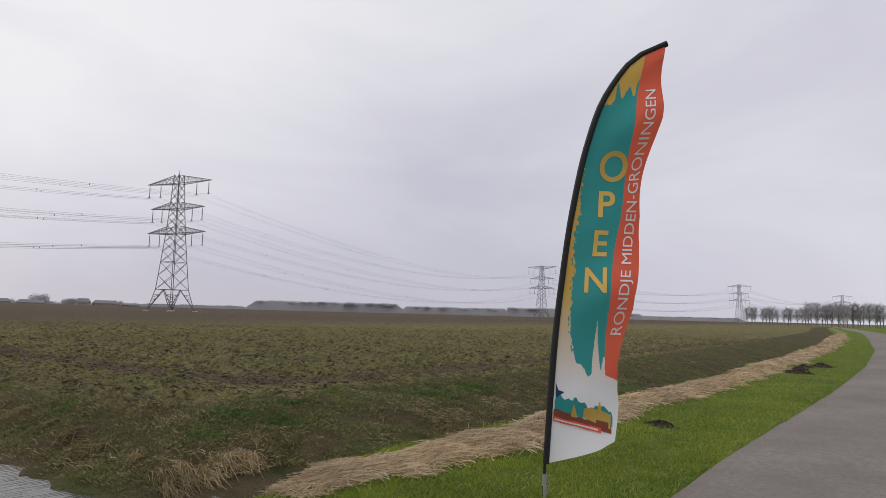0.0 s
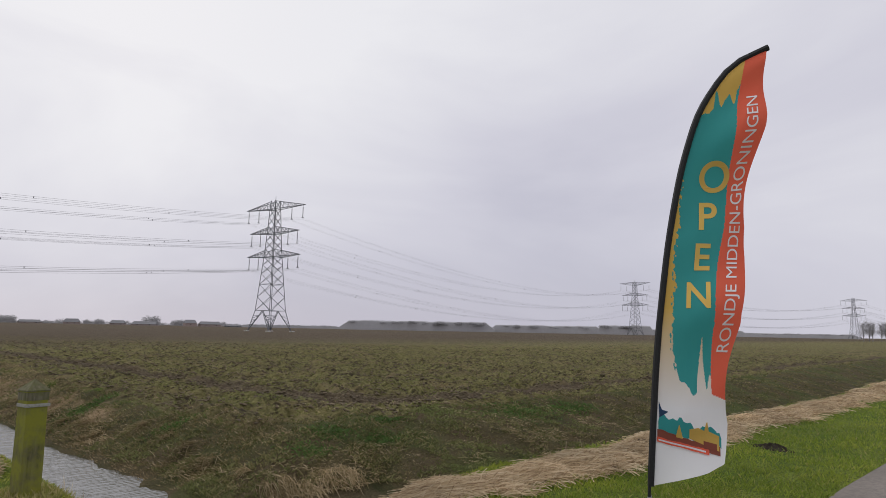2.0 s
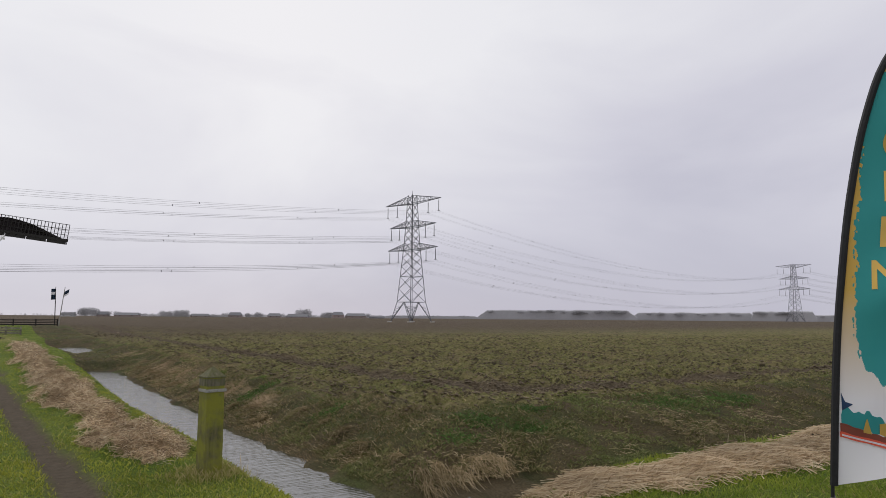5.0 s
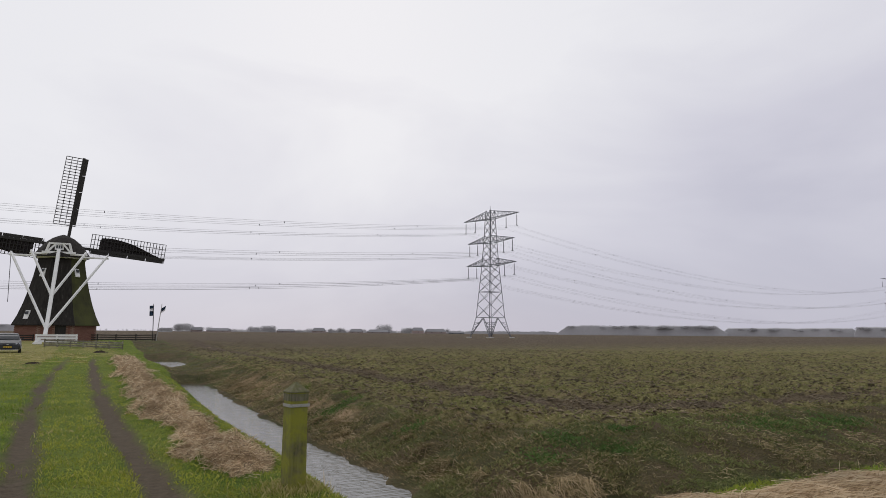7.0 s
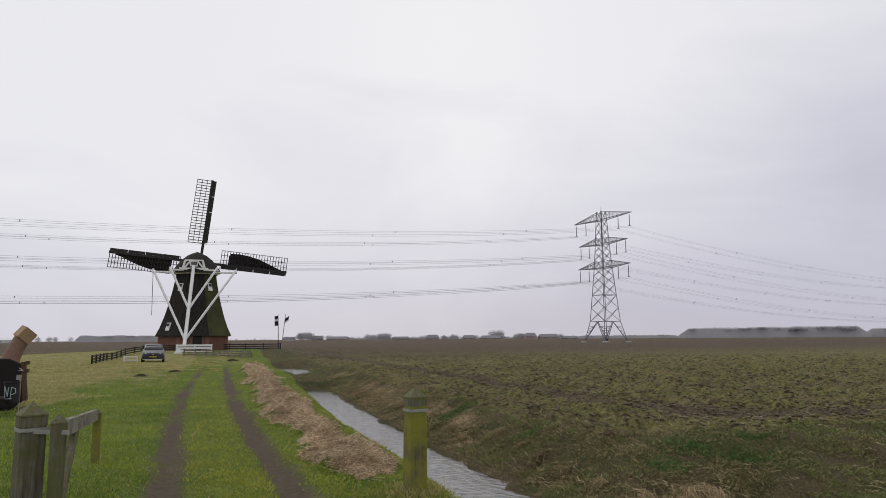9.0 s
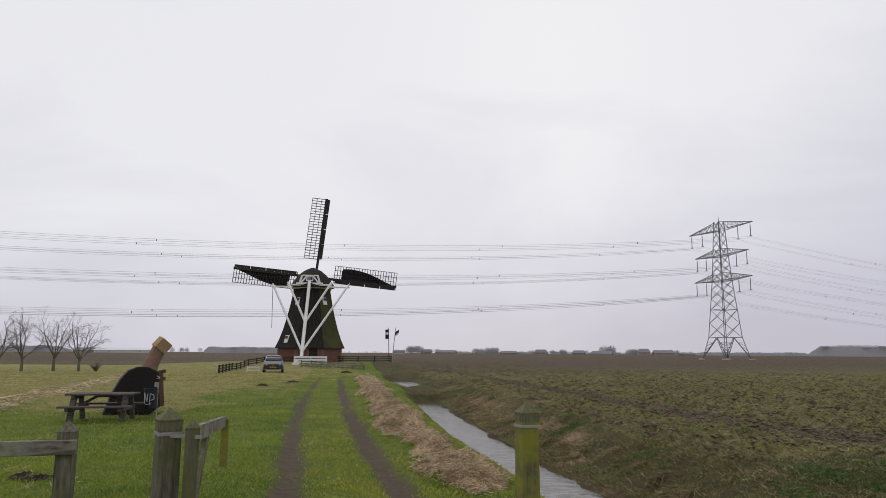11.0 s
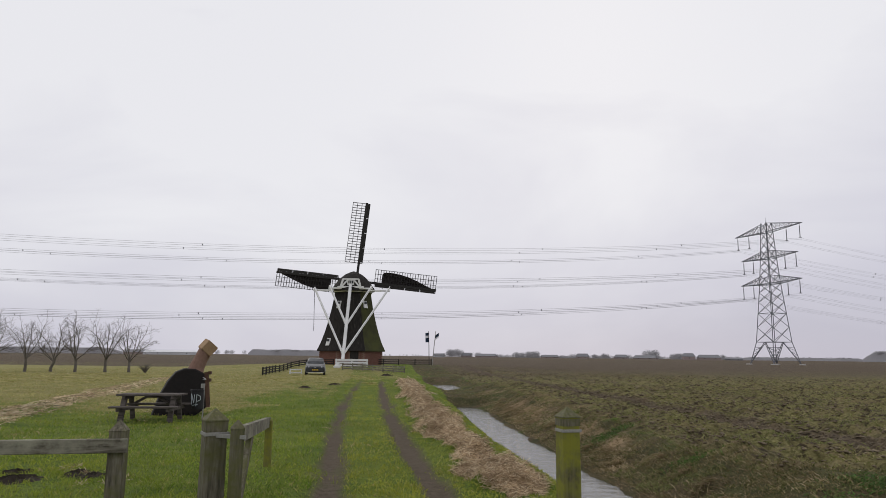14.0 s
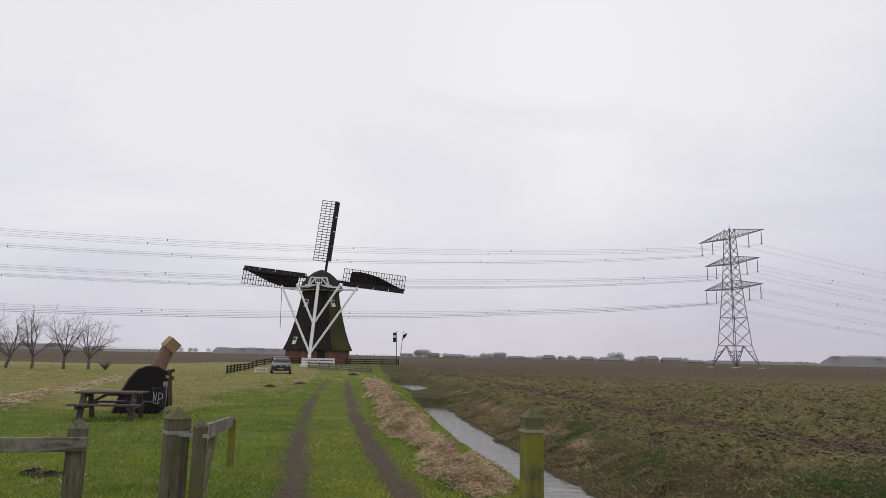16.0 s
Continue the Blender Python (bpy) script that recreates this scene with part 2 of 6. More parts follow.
def asphalt_material():
    m = Nodes("worn_asphalt", 0.85, 0, 0.3)
    big, mid, fine = m.noise(0.35, 4), m.noise(3, 4, 0.7), m.noise(90, 3, 0.8)
    c = m.mix(m.ramp(big, [(0.35, (0, 0, 0)), (0.65, (1, 1, 1))]), (0.178, 0.150, 0.130), (0.275, 0.238, 0.208))
    c = m.mix(m.ramp(m.noise(16, 4, 0.8), [(0.35, (0.6, 0.6, 0.6)), (0.55, (0, 0, 0))]), c, (0.105, 0.093, 0.082))
    c = m.mix(m.ramp(mid, [(0.45, (0, 0, 0)), (0.75, (0.5, 0.5, 0.5))]), c, (0.14, 0.125, 0.112))
    c = m.mix(m.ramp(fine, [(0.35, (0.5, 0.5, 0.5)), (0.6, (0, 0, 0))]), c, (0.11, 0.10, 0.093))
    m.colour(c).bump(fine, 0.35, 0.006)
    return m.mat


def water_material():
    m = Nodes("ditch_water", 0.07, 0, 0.8)
    w = m.t.nodes.new("ShaderNodeTexWave")
    w.inputs["Scale"].default_value = 2.3
    w.inputs["Distortion"].default_value = 6.5
    w.inputs["Detail"].default_value = 3.0
    w.inputs["Detail Scale"].default_value = 1.6
    m.link(m.coords("Object", (0.55, 1.5, 1)), w.inputs["Vector"])
    w.bands_direction = 'Y'
    n = m.noise(5, 4, 0.6, (0.6, 1.6, 1))
    h = m.math('ADD', m.math('MULTIPLY', w.outputs["Fac"], 0.35), n)
    m.colour((0.075, 0.074, 0.066)).bump(h, 0.22, 0.03)
    m.b.inputs["IOR"].default_value = 1.4
    return m.mat


ASPHALT = asphalt_material()
WATER = water_material()
STEEL = simple("galvanised_lattice_steel", (0.13, 0.135, 0.15), (0.21, 0.215, 0.23), 2, 0.6, 0.5, 0.1)
CABLE = simple("aluminium_cable", (0.27, 0.27, 0.29), (0.36, 0.36, 0.38), 1, 0.6, 0.4, 0.0)
INSUL = simple("insulator_string", (0.13, 0.13, 0.145), (0.22, 0.22, 0.24), 3, 0.5, 0, 0.0)
CONCRETE = simple("concrete_footing", (0.42, 0.41, 0.39), (0.58, 0.57, 0.54), 3, 0.9)
POST_GREEN = wood_material("algae_green_oak", (0.070, 0.068, 0.035), (0.18, 0.165, 0.085), (0.215, 0.215, 0.034), 0.46)
POST_GREY = wood_material("weathered_grey_oak", (0.050, 0.044, 0.030), (0.23, 0.21, 0.155), (0.11, 0.112, 0.042), 0.55)
RAIL_GREY = wood_material("weathered_grey_rail", (0.048, 0.042, 0.030), (0.24, 0.222, 0.175), (0.30, 0.29, 0.22), 0.56, (1.2, 14, 14))
LICHEN = simple("yellow_lichen", (0.32, 0.30, 0.10), (0.50, 0.46, 0.18), 20, 0.95)
ZINC = simple("dull_zinc_strap", (0.26, 0.25, 0.23), (0.42, 0.41, 0.38), 14, 0.6, 0.3)
DARKWOOD = wood_material("dark_tarred_wood", (0.014, 0.013, 0.012), (0.05, 0.047, 0.042))
TABLEWOOD = wood_material("old_picnic_wood", (0.05, 0.042, 0.037), (0.16, 0.14, 0.125), None, 0.5, (1.2, 14, 14))
WHITE = simple("white_painted_wood", (0.66, 0.66, 0.65), (0.84, 0.84, 0.83), 5, 0.5)


def thatch_material(name, algae):
    m = Nodes(name, 0.92, 0, 0.15)
    streak = m.noise(1.0, 6, 0.65, (5, 5, 0.6))
    c = m.ramp(streak, [(0.3, (0.018, 0.016, 0.015)), (0.62, (0.036, 0.033, 0.030)), (0.82, (0.10, 0.094, 0.084))])
    # algae on the faces that look towards the wet west side
    sep = m.t.nodes.new("ShaderNodeSeparateXYZ")
    m.link(m.t.nodes.new("ShaderNodeNewGeometry").outputs["True Normal"], sep.inputs[0])
    face = m.ramp(sep.outputs[0], [(0.35, (0, 0, 0)), (0.6, (1, 1, 1))])
    patch = m.ramp(m.noise(0.6, 5, 0.6), [(0.3, (0.35, 0.35, 0.35)), (0.6, (1, 1, 1))])
    c = m.mix(m.mix(1.0, face, patch, 'MULTIPLY'), c, (0.066, 0.070, 0.026)) if algae else c
    m.colour(c).bump(streak, 0.6, 0.05)
    return m.mat


THATCH = thatch_material("tarred_thatch", True)
CAP_THATCH = thatch_material("dark_cap_thatch", False)
BRICKM = Nodes("red_brick_face", 0.9, 0, 0.2)
BRICKM.colour(BRICKM.mix(BRICKM.noise(6, 4), BRICKM.ramp(BRICKM.random(), [(0, (0.13, 0.062, 0.047)), (1, (0.22, 0.112, 0.085))]), (0.17, 0.085, 0.066)))
BRICK = BRICKM.mat
MORTAR = simple("lime_mortar", (0.20, 0.13, 0.10), (0.27, 0.18, 0.14), 10, 0.95)
SAILWOOD = wood_material("black_sail_timber", (0.020, 0.019, 0.019), (0.055, 0.052, 0.050))
CANVAS = simple("brown_black_sailcloth", (0.024, 0.020, 0.021), (0.058, 0.048, 0.050), 2, 0.9, 0, 0.4, 0.03)
GLASS = Nodes("dark_window_glass", 0.12, 0, 0.25).colour((0.03, 0.035, 0.04)).mat
BLACK = simple("black_plastic", (0.012, 0.012, 0.013), (0.025, 0.025, 0.027), 10, 0.55)


# ---- mesh helpers ----
def from_bm(name, bm, mat):
    me = bpy.data.meshes.new(name)
    bm.normal_update()
    bm.to_mesh(me)
    bm.free()
    for mm in (mat if isinstance(mat, (list, tuple)) else [mat]):
        me.materials.append(mm)
    return me


def thing(name, label, category, m=None, group="", kind=""):
    ob = new(name)
    ob.matrix_world = m if m is not None else Matrix()
    return tagged(ob, label, category, group, kind)


def part(name, bm, mat, parent, label=""):
    ob = new(name, from_bm(name, bm, mat))
    ob.parent = parent
    return tagged(ob, label) if label else ob


def solo(name, bm, mat, label, category, m=None, group="", kind=""):
    ob = new(name, from_bm(name, bm, mat))
    if m is not None:
        ob.matrix_world = m
    return tagged(ob, label, category, group, kind)


def box(bm, centre, size, rot=None, bevel=0.0, taper=1.0):
    """A box with its edges eased; taper scales its top."""
    mat = Matrix.Translation(centre) @ (rot.to_matrix().to_4x4() if rot else Matrix())
    vs = bmesh.ops.create_cube(bm, size=1.0)["verts"]
    for v in vs:
        k = taper if v.co.z > 0 else 1.0
        v.co = mat @ Vector((v.co.x * size[0] * k, v.co.y * size[1] * k, v.co.z * size[2]))
    if bevel:
        es = list({e for v in vs for e in v.link_edges})
        bmesh.ops.bevel(bm, geom=es, offset=bevel, segments=2, affect='EDGES')
    return bm


def bar(bm, a, b, w, h=None, up=(0, 0, 1), bevel=0.0):
    """A squared timber or steel member from a to b."""
    a, b = Vector(a), Vector(b)
    d = b - a
    z = d.normalized()
    x = Vector(up).cross(z)
    x = x.normalized() if x.length > 1e-4 else Vector((1, 0, 0))
    y = z.cross(x)
    m = Matrix((x, y, z)).transposed().to_4x4()
    m.translation = (a + b) / 2
    vs = bmesh.ops.create_cube(bm, size=1.0)["verts"]
    for v in vs:
        v.co = m @ Vector((v.co.x * w, v.co.y * (h or w), v.co.z * d.length))
    if bevel:
        es = list({e for v in vs for e in v.link_edges})
        bmesh.ops.bevel(bm, geom=es, offset=bevel, segments=1, affect='EDGES')
    return bm


def tube(bm, pts, radii, n=6, cap=True):
    """A round, tapering limb along points."""
    pts = [Vector(p) for p in pts]
    rings = []
    for i, p in enumerate(pts):
        d = (pts[min(i + 1, len(pts) - 1)] - pts[max(i - 1, 0)]).normalized()
        x = d.cross(Vector((0.12, 0.97, 0.2))).normalized()
        y = d.cross(x)
        r = radii[i] if isinstance(radii, (list, tuple)) else radii
        rings.append([bm.verts.new(p + r * (math.cos(k * 2 * math.pi / n) * x + math.sin(k * 2 * math.pi / n) * y)) for k in range(n)])
    for r0, r1 in zip(rings, rings[1:]):
        for k in range(n):
            bm.faces.new((r0[k], r0[(k + 1) % n], r1[(k + 1) % n], r1[k]))
    if cap:
        bm.faces.new(rings[0][::-1])
        bm.faces.new(rings[-1])
    return bm


def loft(bm, rings, cap=True):
    """Skin over rings of points, all of one length."""
    vr = [[bm.verts.new(p) for p in r] for r in rings]
    n = len(vr[0])
    for r0, r1 in zip(vr, vr[1:]):
        for k in range(n):
            bm.faces.new((r0[k], r0[(k + 1) % n], r1[(k + 1) % n], r1[k]))
    if cap:
        bm.faces.new(vr[0][::-1])
        bm.faces.new(vr[-1])
    return bm


def mesh_np(name, verts, faces, mats, attrs=None, smooth=False):
    """A mesh from arrays; faces all have one number of corners."""
    me = bpy.data.meshes.new(name)
    verts, faces = np.asarray(verts, np.float32), np.asarray(faces, np.int32)
    me.vertices.add(len(verts))
    me.vertices.foreach_set("co", verts.ravel())
    k = faces.shape[1]
    me.loops.add(faces.size)
    me.loops.foreach_set("vertex_index", faces.ravel())
    me.polygons.add(len(faces))
    me.polygons.foreach_set("loop_start", np.arange(len(faces), dtype=np.int32) * k)
    if smooth:
        me.polygons.foreach_set("use_smooth", np.ones(len(faces), bool))
    for mm in mats:
        me.materials.append(mm)
    for key, v in (attrs or {}).items():
        me.attributes.new(key, 'FLOAT', 'POINT').data.foreach_set("value", v.astype(np.float32))
    me.update(calc_edges=True)
    return me


RNG = np.random.default_rng(11)
LATTICE = RNG.random((256, 256))


def vnoise(x, y, seed=0):
    """Smooth value noise in 0..1 for arrays."""
    x, y = np.asarray(x, float) + seed * 17.3, np.asarray(y, float) + seed * 9.7
    i, j = np.floor(x).astype(int), np.floor(y).astype(int)
    u, v = x - i, y - j
    u, v = u * u * (3 - 2 * u), v * v * (3 - 2 * v)
    a = LATTICE[i % 256, j % 256] * (1 - u) + LATTICE[(i + 1) % 256, j % 256] * u
    b = LATTICE[i % 256, (j + 1) % 256] * (1 - u) + LATTICE[(i + 1) % 256, (j + 1) % 256] * u
    return a * (1 - v) + b * v


def fbm(x, y, octaves=4, seed=0):
    out, amp, tot = 0, 1.0, 0.0
    for k in range(octaves):
        out = out + amp * vnoise(x * 2**k, y * 2**k, seed + k)
        tot += amp
        amp *= 0.5
    return out / tot


def step(a, b, v):
    k = np.clip((v - a) / (b - a), 0, 1)
    return k * k * (3 - 2 * k)


# ---- the lie of the land ----
WATER_Z = -0.75


def ditch_x(y):
    """Middle of the ditch beside the track."""
    return np.interp(y, [0, 8, 14, 20, 33, 50, 90], [4.2, 4.2, 4.22, 4.45, 5.15, 5.85, 7.2])


def rut_left(y):
    return np.interp(y, [0, 9, 13, 18, 24, 30, 39, 52], [-0.35, -0.44, -0.52, -0.58, -0.57, -0.46, -0.2, 0.3])


def rut_right(y):
    return np.interp(y, [0, 9, 13, 21, 39, 52], [1.15, 1.02, 0.90, 0.86, 1.14, 1.6])


def road_edge(x):
    return np.interp(x, [-400, -30, 5, 10, 20, 33, 55, 96, 153, 300, 600], [2.0, 1.9, 1.75, 1.72, 1.4, 1.3, 1.75, 3.9, 7.3, 22, 60])


def hay_mid(x):
    return np.interp(x, [3.6, 6, 10, 20, 35, 60, 96, 153, 300], [4.68, 4.68, 4.40, 4.1, 4.25, 4.9, 7.2, 10.7, 25])


def headland(x, y):
    """Metres inside the wheel track that bends round the corner of the field."""
    u, v = x - 10.9 - 0.03 * (y - 20), y - 12.0
    soft = -1.5 * np.log(np.exp(-np.clip(u, -60, 60) / 1.5) + np.exp(-np.clip(v, -60, 60) / 1.5))
    return soft + 1.4 * (fbm(x * 0.25, y * 0.25, 2, 4) - 0.5)


def masks(x, y):
    """What covers the ground at a place, each 0 to 1, and how far both ditches cut into it."""
    e = 0.25 * (fbm(x * 0.9, y * 0.9, 3, 5) - 0.5)
    dx = x - ditch_x(y) + e
    # ditch beside the track: steep on the track's side, a long bank on the field's
    a_near, a_far = step(-1.62, -0.12, dx), np.clip(1 - (dx + 0.45) / 3.35, 0, 1)
    plug = (1 - 0.62 * step(32.8, 34.5, y) * (1 - step(42, 45, y))) * (1 - step(53, 58, y))
    south = step(4.6, 6.2, y)
    cut_a = np.minimum(a_near, a_far) * south * plug
    # ditch along the road, behind the cut reed
    dy = y - (hay_mid(x) + 1.85) + e
    b_near, b_far = step(-1.15, -0.35, dy), 1 - step(0.1, 4.0, dy)
    cut_b = np.minimum(b_near, b_far) * step(3.1, 4.4, x)
    cut = np.maximum(cut_a * (1.12 + 0.25 * step(43, 46, y)), cut_b * (0.86 - 0.12 * step(7.5, 9.0, x)))
    right = step(0.75, 1.15, dx / 2.6 + 0.15 * (fbm(x * 0.4, y * 0.4, 3, 2) - 0.5)) * step(3.6, 4.4, dy)
    field = right
    bank = np.clip(step(-1.1, -0.7, dx) * step(-0.9, -0.5, dy) * step(4.4, 5.6, y), 0, 1) * (1 - right)
    bank = np.where(x < 3.2, bank * step(6, 9, y), bank)
    ragged = 0.9 * (fbm(x * 1.1, y * 1.1, 3, 61) - 0.5)
    hay = np.clip(1.5 - (np.abs(y - hay_mid(x)) + 0.9 * ragged) / np.interp(x, [5, 10, 20, 32, 60, 150], [0.30, 0.38, 0.44, 0.52, 0.62, 1.2]), 0, 1) * step(4.2, 5.2, x + ragged) * (1 - 0.5 * step(90, 160, x))
    off = x - np.interp(y, [9, 12, 16, 22, 42, 60], [2.0, 1.93, 1.86, 2.0, 2.85, 3.3])
    track_hay = np.clip(1.5 - (np.abs(off) + ragged) / np.interp(y, [9, 14, 42], [0.34, 0.42, 0.56]), 0, 1) * step(7.9, 8.8, y + ragged * 2) * (1 - step(42, 48, y))
    wear = 0.30 * (fbm(x * 3.5, y * 0.45, 3, 66) - 0.5)
    rut = np.maximum((1 - (np.abs(x - rut_left(y)) + wear) / 0.32) * (1 - 0.35 * step(20, 38, y)), 1 - (np.abs(x - rut_right(y)) + wear) / 0.35).clip(0, 1)
    rut = rut * (1 - step(40, 52, y)) * step(2, 5, y)
    dry = (1 - step(0.25, 1.1, np.abs(x - np.interp(y, [14, 21, 26, 37, 60], [-8.2, -9.6, -10.2, -11.6, -14])) + 2 * e)) * step(12, 16, y) * (1 - step(45, 52, y))
    meadow = np.clip(step(-3.5, -6.0, x + 0 * y) * step(16, 24, y) * 0.5 + step(24, 34, y) * 0.52 * (1 - step(-1.4, -0.6, x)) + step(44, 50, y) * 0.42 * (1 - step(3, 5, x)), 0, 1)
    meadow = np.clip(meadow + 0.5 * (fbm(x * 0.22, y * 0.22, 3, 71) - 0.5), 0, 1) * step(8, 12, y)
    meadow = np.where(x < -2.6, np.maximum(meadow, step(-3.0, -5.6, x + 4.0 * (fbm(x * 0.45, y * 0.45, 3, 73) - 0.5)) * np.clip(step(19, 29, y + 0.6 * (x + 8) + 6 * (fbm(x * 0.3, y * 0.3, 3, 72) - 0.5)), 0, 0.8)), meadow)
    left_field = step(86, 92, y + 0.2 * (x + 20)) * (1 - step(-16, -12, x)) * 0.62 + step(128, 140, y) * (x < 12)
    head = headland(x, y)
    tram = np.exp(-(head / 0.85) ** 2) + 0.45 * np.exp(-((head - 6.0) / 1.0) ** 2)
    return dict(tram=tram.clip(0, 1), cut=cut, field=np.clip(field + left_field, 0, 1), bank=bank, hay=hay, track_hay=track_hay, rut=rut, dry=dry, meadow=meadow, right=right)


def land(x, y, k=None):
    """Height of the ground."""
    x, y = np.asarray(x, float), np.asarray(y, float)
    k = k or masks(x, y)
    far = np.hypot(x, y)
    z = 0.05 * (fbm(x * 0.25, y * 0.25, 3, 1) - 0.5)
    z = z - k["cut"] * 0.98
    z = z + 0.13 * k["hay"] * (0.1 + fbm(x * 1.6, y * 1.9, 3, 7)) + 0.72 * k["track_hay"] * (fbm(x * 2.3, y * 2.0, 3, 8) - 0.32) + 0.15 * k["dry"] * fbm(x, y, 3, 9)
    z = z - 0.08 * step(0.3, 0.8, k["rut"])
    clod = fbm(x * 3.1, y * 3.1, 4, 3) - 0.5
    lump = np.abs(fbm(x * 1.3, y * 1.7, 3, 23) - 0.5)
    z = z + k["right"] * (0.42 * clod + 0.55 * (0.10 - lump) - 0.10 * k["tram"]) * (1 - step(60, 160, far))
    z = z + k["bank"] * 0.17 * (fbm(x * 2.2, y * 2.2, 3, 6) - 0.5)
    dxa = x - ditch_x(y)
    z = z + 0.13 * np.exp(-((dxa - 2.55) / 0.55) ** 2) * step(10, 12, y) * (1 - step(40, 56, y))
    r = np.hypot((x - 1.5) / 1.35, y - 87.0)
    z = z + 0.58 * (1 - step(7.0, 21, r))
    road = 1 - step(-0.1, 0.5, y - road_edge(x))
    return z * (1 - road) - 0.02 * road


def axis_steps(lo, hi, fine, far, growth):
    mid = np.arange(lo, hi, fine)
    out, s = [], fine
    v = hi
    while v < far:
        out.append(v)
        s *= growth
        v += s
    neg, s, v = [], fine, lo - fine
    while v > -far:
        neg.append(v)
        s *= growth
        v -= s
    return np.array(neg[::-1] + list(mid) + out)


def build_ground():
    xs = axis_steps(-8.0, 26.0, 0.125, 4200, 1.045)
    ys = axis_steps(1.0, 38.0, 0.125, 4200, 1.042)
    X, Y = np.meshgrid(xs, ys)
    x, y = X.ravel(), Y.ravel()
    k = masks(x, y)
    z = land(x, y, k)
    nx, ny = len(xs), len(ys)
    i = (np.arange(ny - 1)[:, None] * nx + np.arange(nx - 1)).ravel()
    faces = np.stack([i, i + 1, i + nx + 1, i + nx], 1)
    weedy = np.clip(1.25 - 0.75 * step(22, 75, y - 0.05 * x), 0.0, 1) * (1 - 0.85 * step(45, 110, y))
    weedy = np.where(x < 8 - 0.02 * y, 0.6 - 0.5 * step(70, 95, y), weedy)
    dxa = x - ditch_x(y)
    sedge = 0.50 * np.exp(-((dxa - 1.75) / 0.85) ** 2) * step(12, 16, y) * (1 - step(36, 42, y)) * (0.5 + fbm(x * 1.2, y * 1.2, 3, 44))
    attrs = dict(field=k["field"], bank=k["bank"], meadow=k["meadow"], mud=np.clip(k["rut"], 0, 1), straw=np.clip(k["hay"] + k["track_hay"] * 0.85 + 0.3 * k["dry"] + sedge, 0, 1), weedy=weedy, tram=k["tram"])
    ob = new("ground", mesh_np("ground", np.stack([x, y, z], 1), faces, [GROUND], attrs, True))
    return tagged(ob, "flat polder land with ploughed field, ditch banks, meadow and grass", "ground", kind="structure")


build_ground()


def build_road():
    xs = np.concatenate([np.linspace(-400, -20, 40), np.arange(-19, 40, 0.5), np.geomspace(40, 620, 60)])
    prof = [(0.0, -0.05), (0.02, 0.012), (0.5, 0.030), (2.0, 0.045), (3.5, 0.03), (3.98, 0.012), (4.0, -0.05)]
    verts = []
    for xv in xs:
        edge = road_edge(xv) + 0.035 * (vnoise(xv * 1.1, 3.3) - 0.5)
        verts += [(xv, edge - w, zz) for w, zz in prof]
    n = len(prof)
    i = (np.arange(len(xs) - 1)[:, None] * n + np.arange(n - 1)).ravel()
    ob = new("road", mesh_np("road", verts, np.stack([i, i + 1, i + n + 1, i + n], 1)[:, ::-1], [ASPHALT], None, True))
    tagged(ob, "narrow worn grey asphalt polder road beside a grass verge", "road", kind="structure")


build_road()


def sheet(name, x0, x1, y0, y1, label, level=WATER_Z):
    bm = bmesh.new()
    n = 24
    rows = []
    for j in range(n + 1):
        yy = y0 + (y1 - y0) * j / n
        c = float(ditch_x(yy))
        rows.append([bm.verts.new((c + x0, yy, level)), bm.verts.new((c + x1, yy, level))])
    for a, b in zip(rows, rows[1:]):
        bm.faces.new((a[0], a[1], b[1], b[0]))
    solo(name, bm, WATER, label, "water", kind="structure")


sheet("water", -1.2, 1.7, 5.2, 34.4, "rippled grey ditch water between grassy banks")
sheet("water_pond", -1.3, 1.7, 43.5, 54.5, "small still pool of ditch water", -0.58)


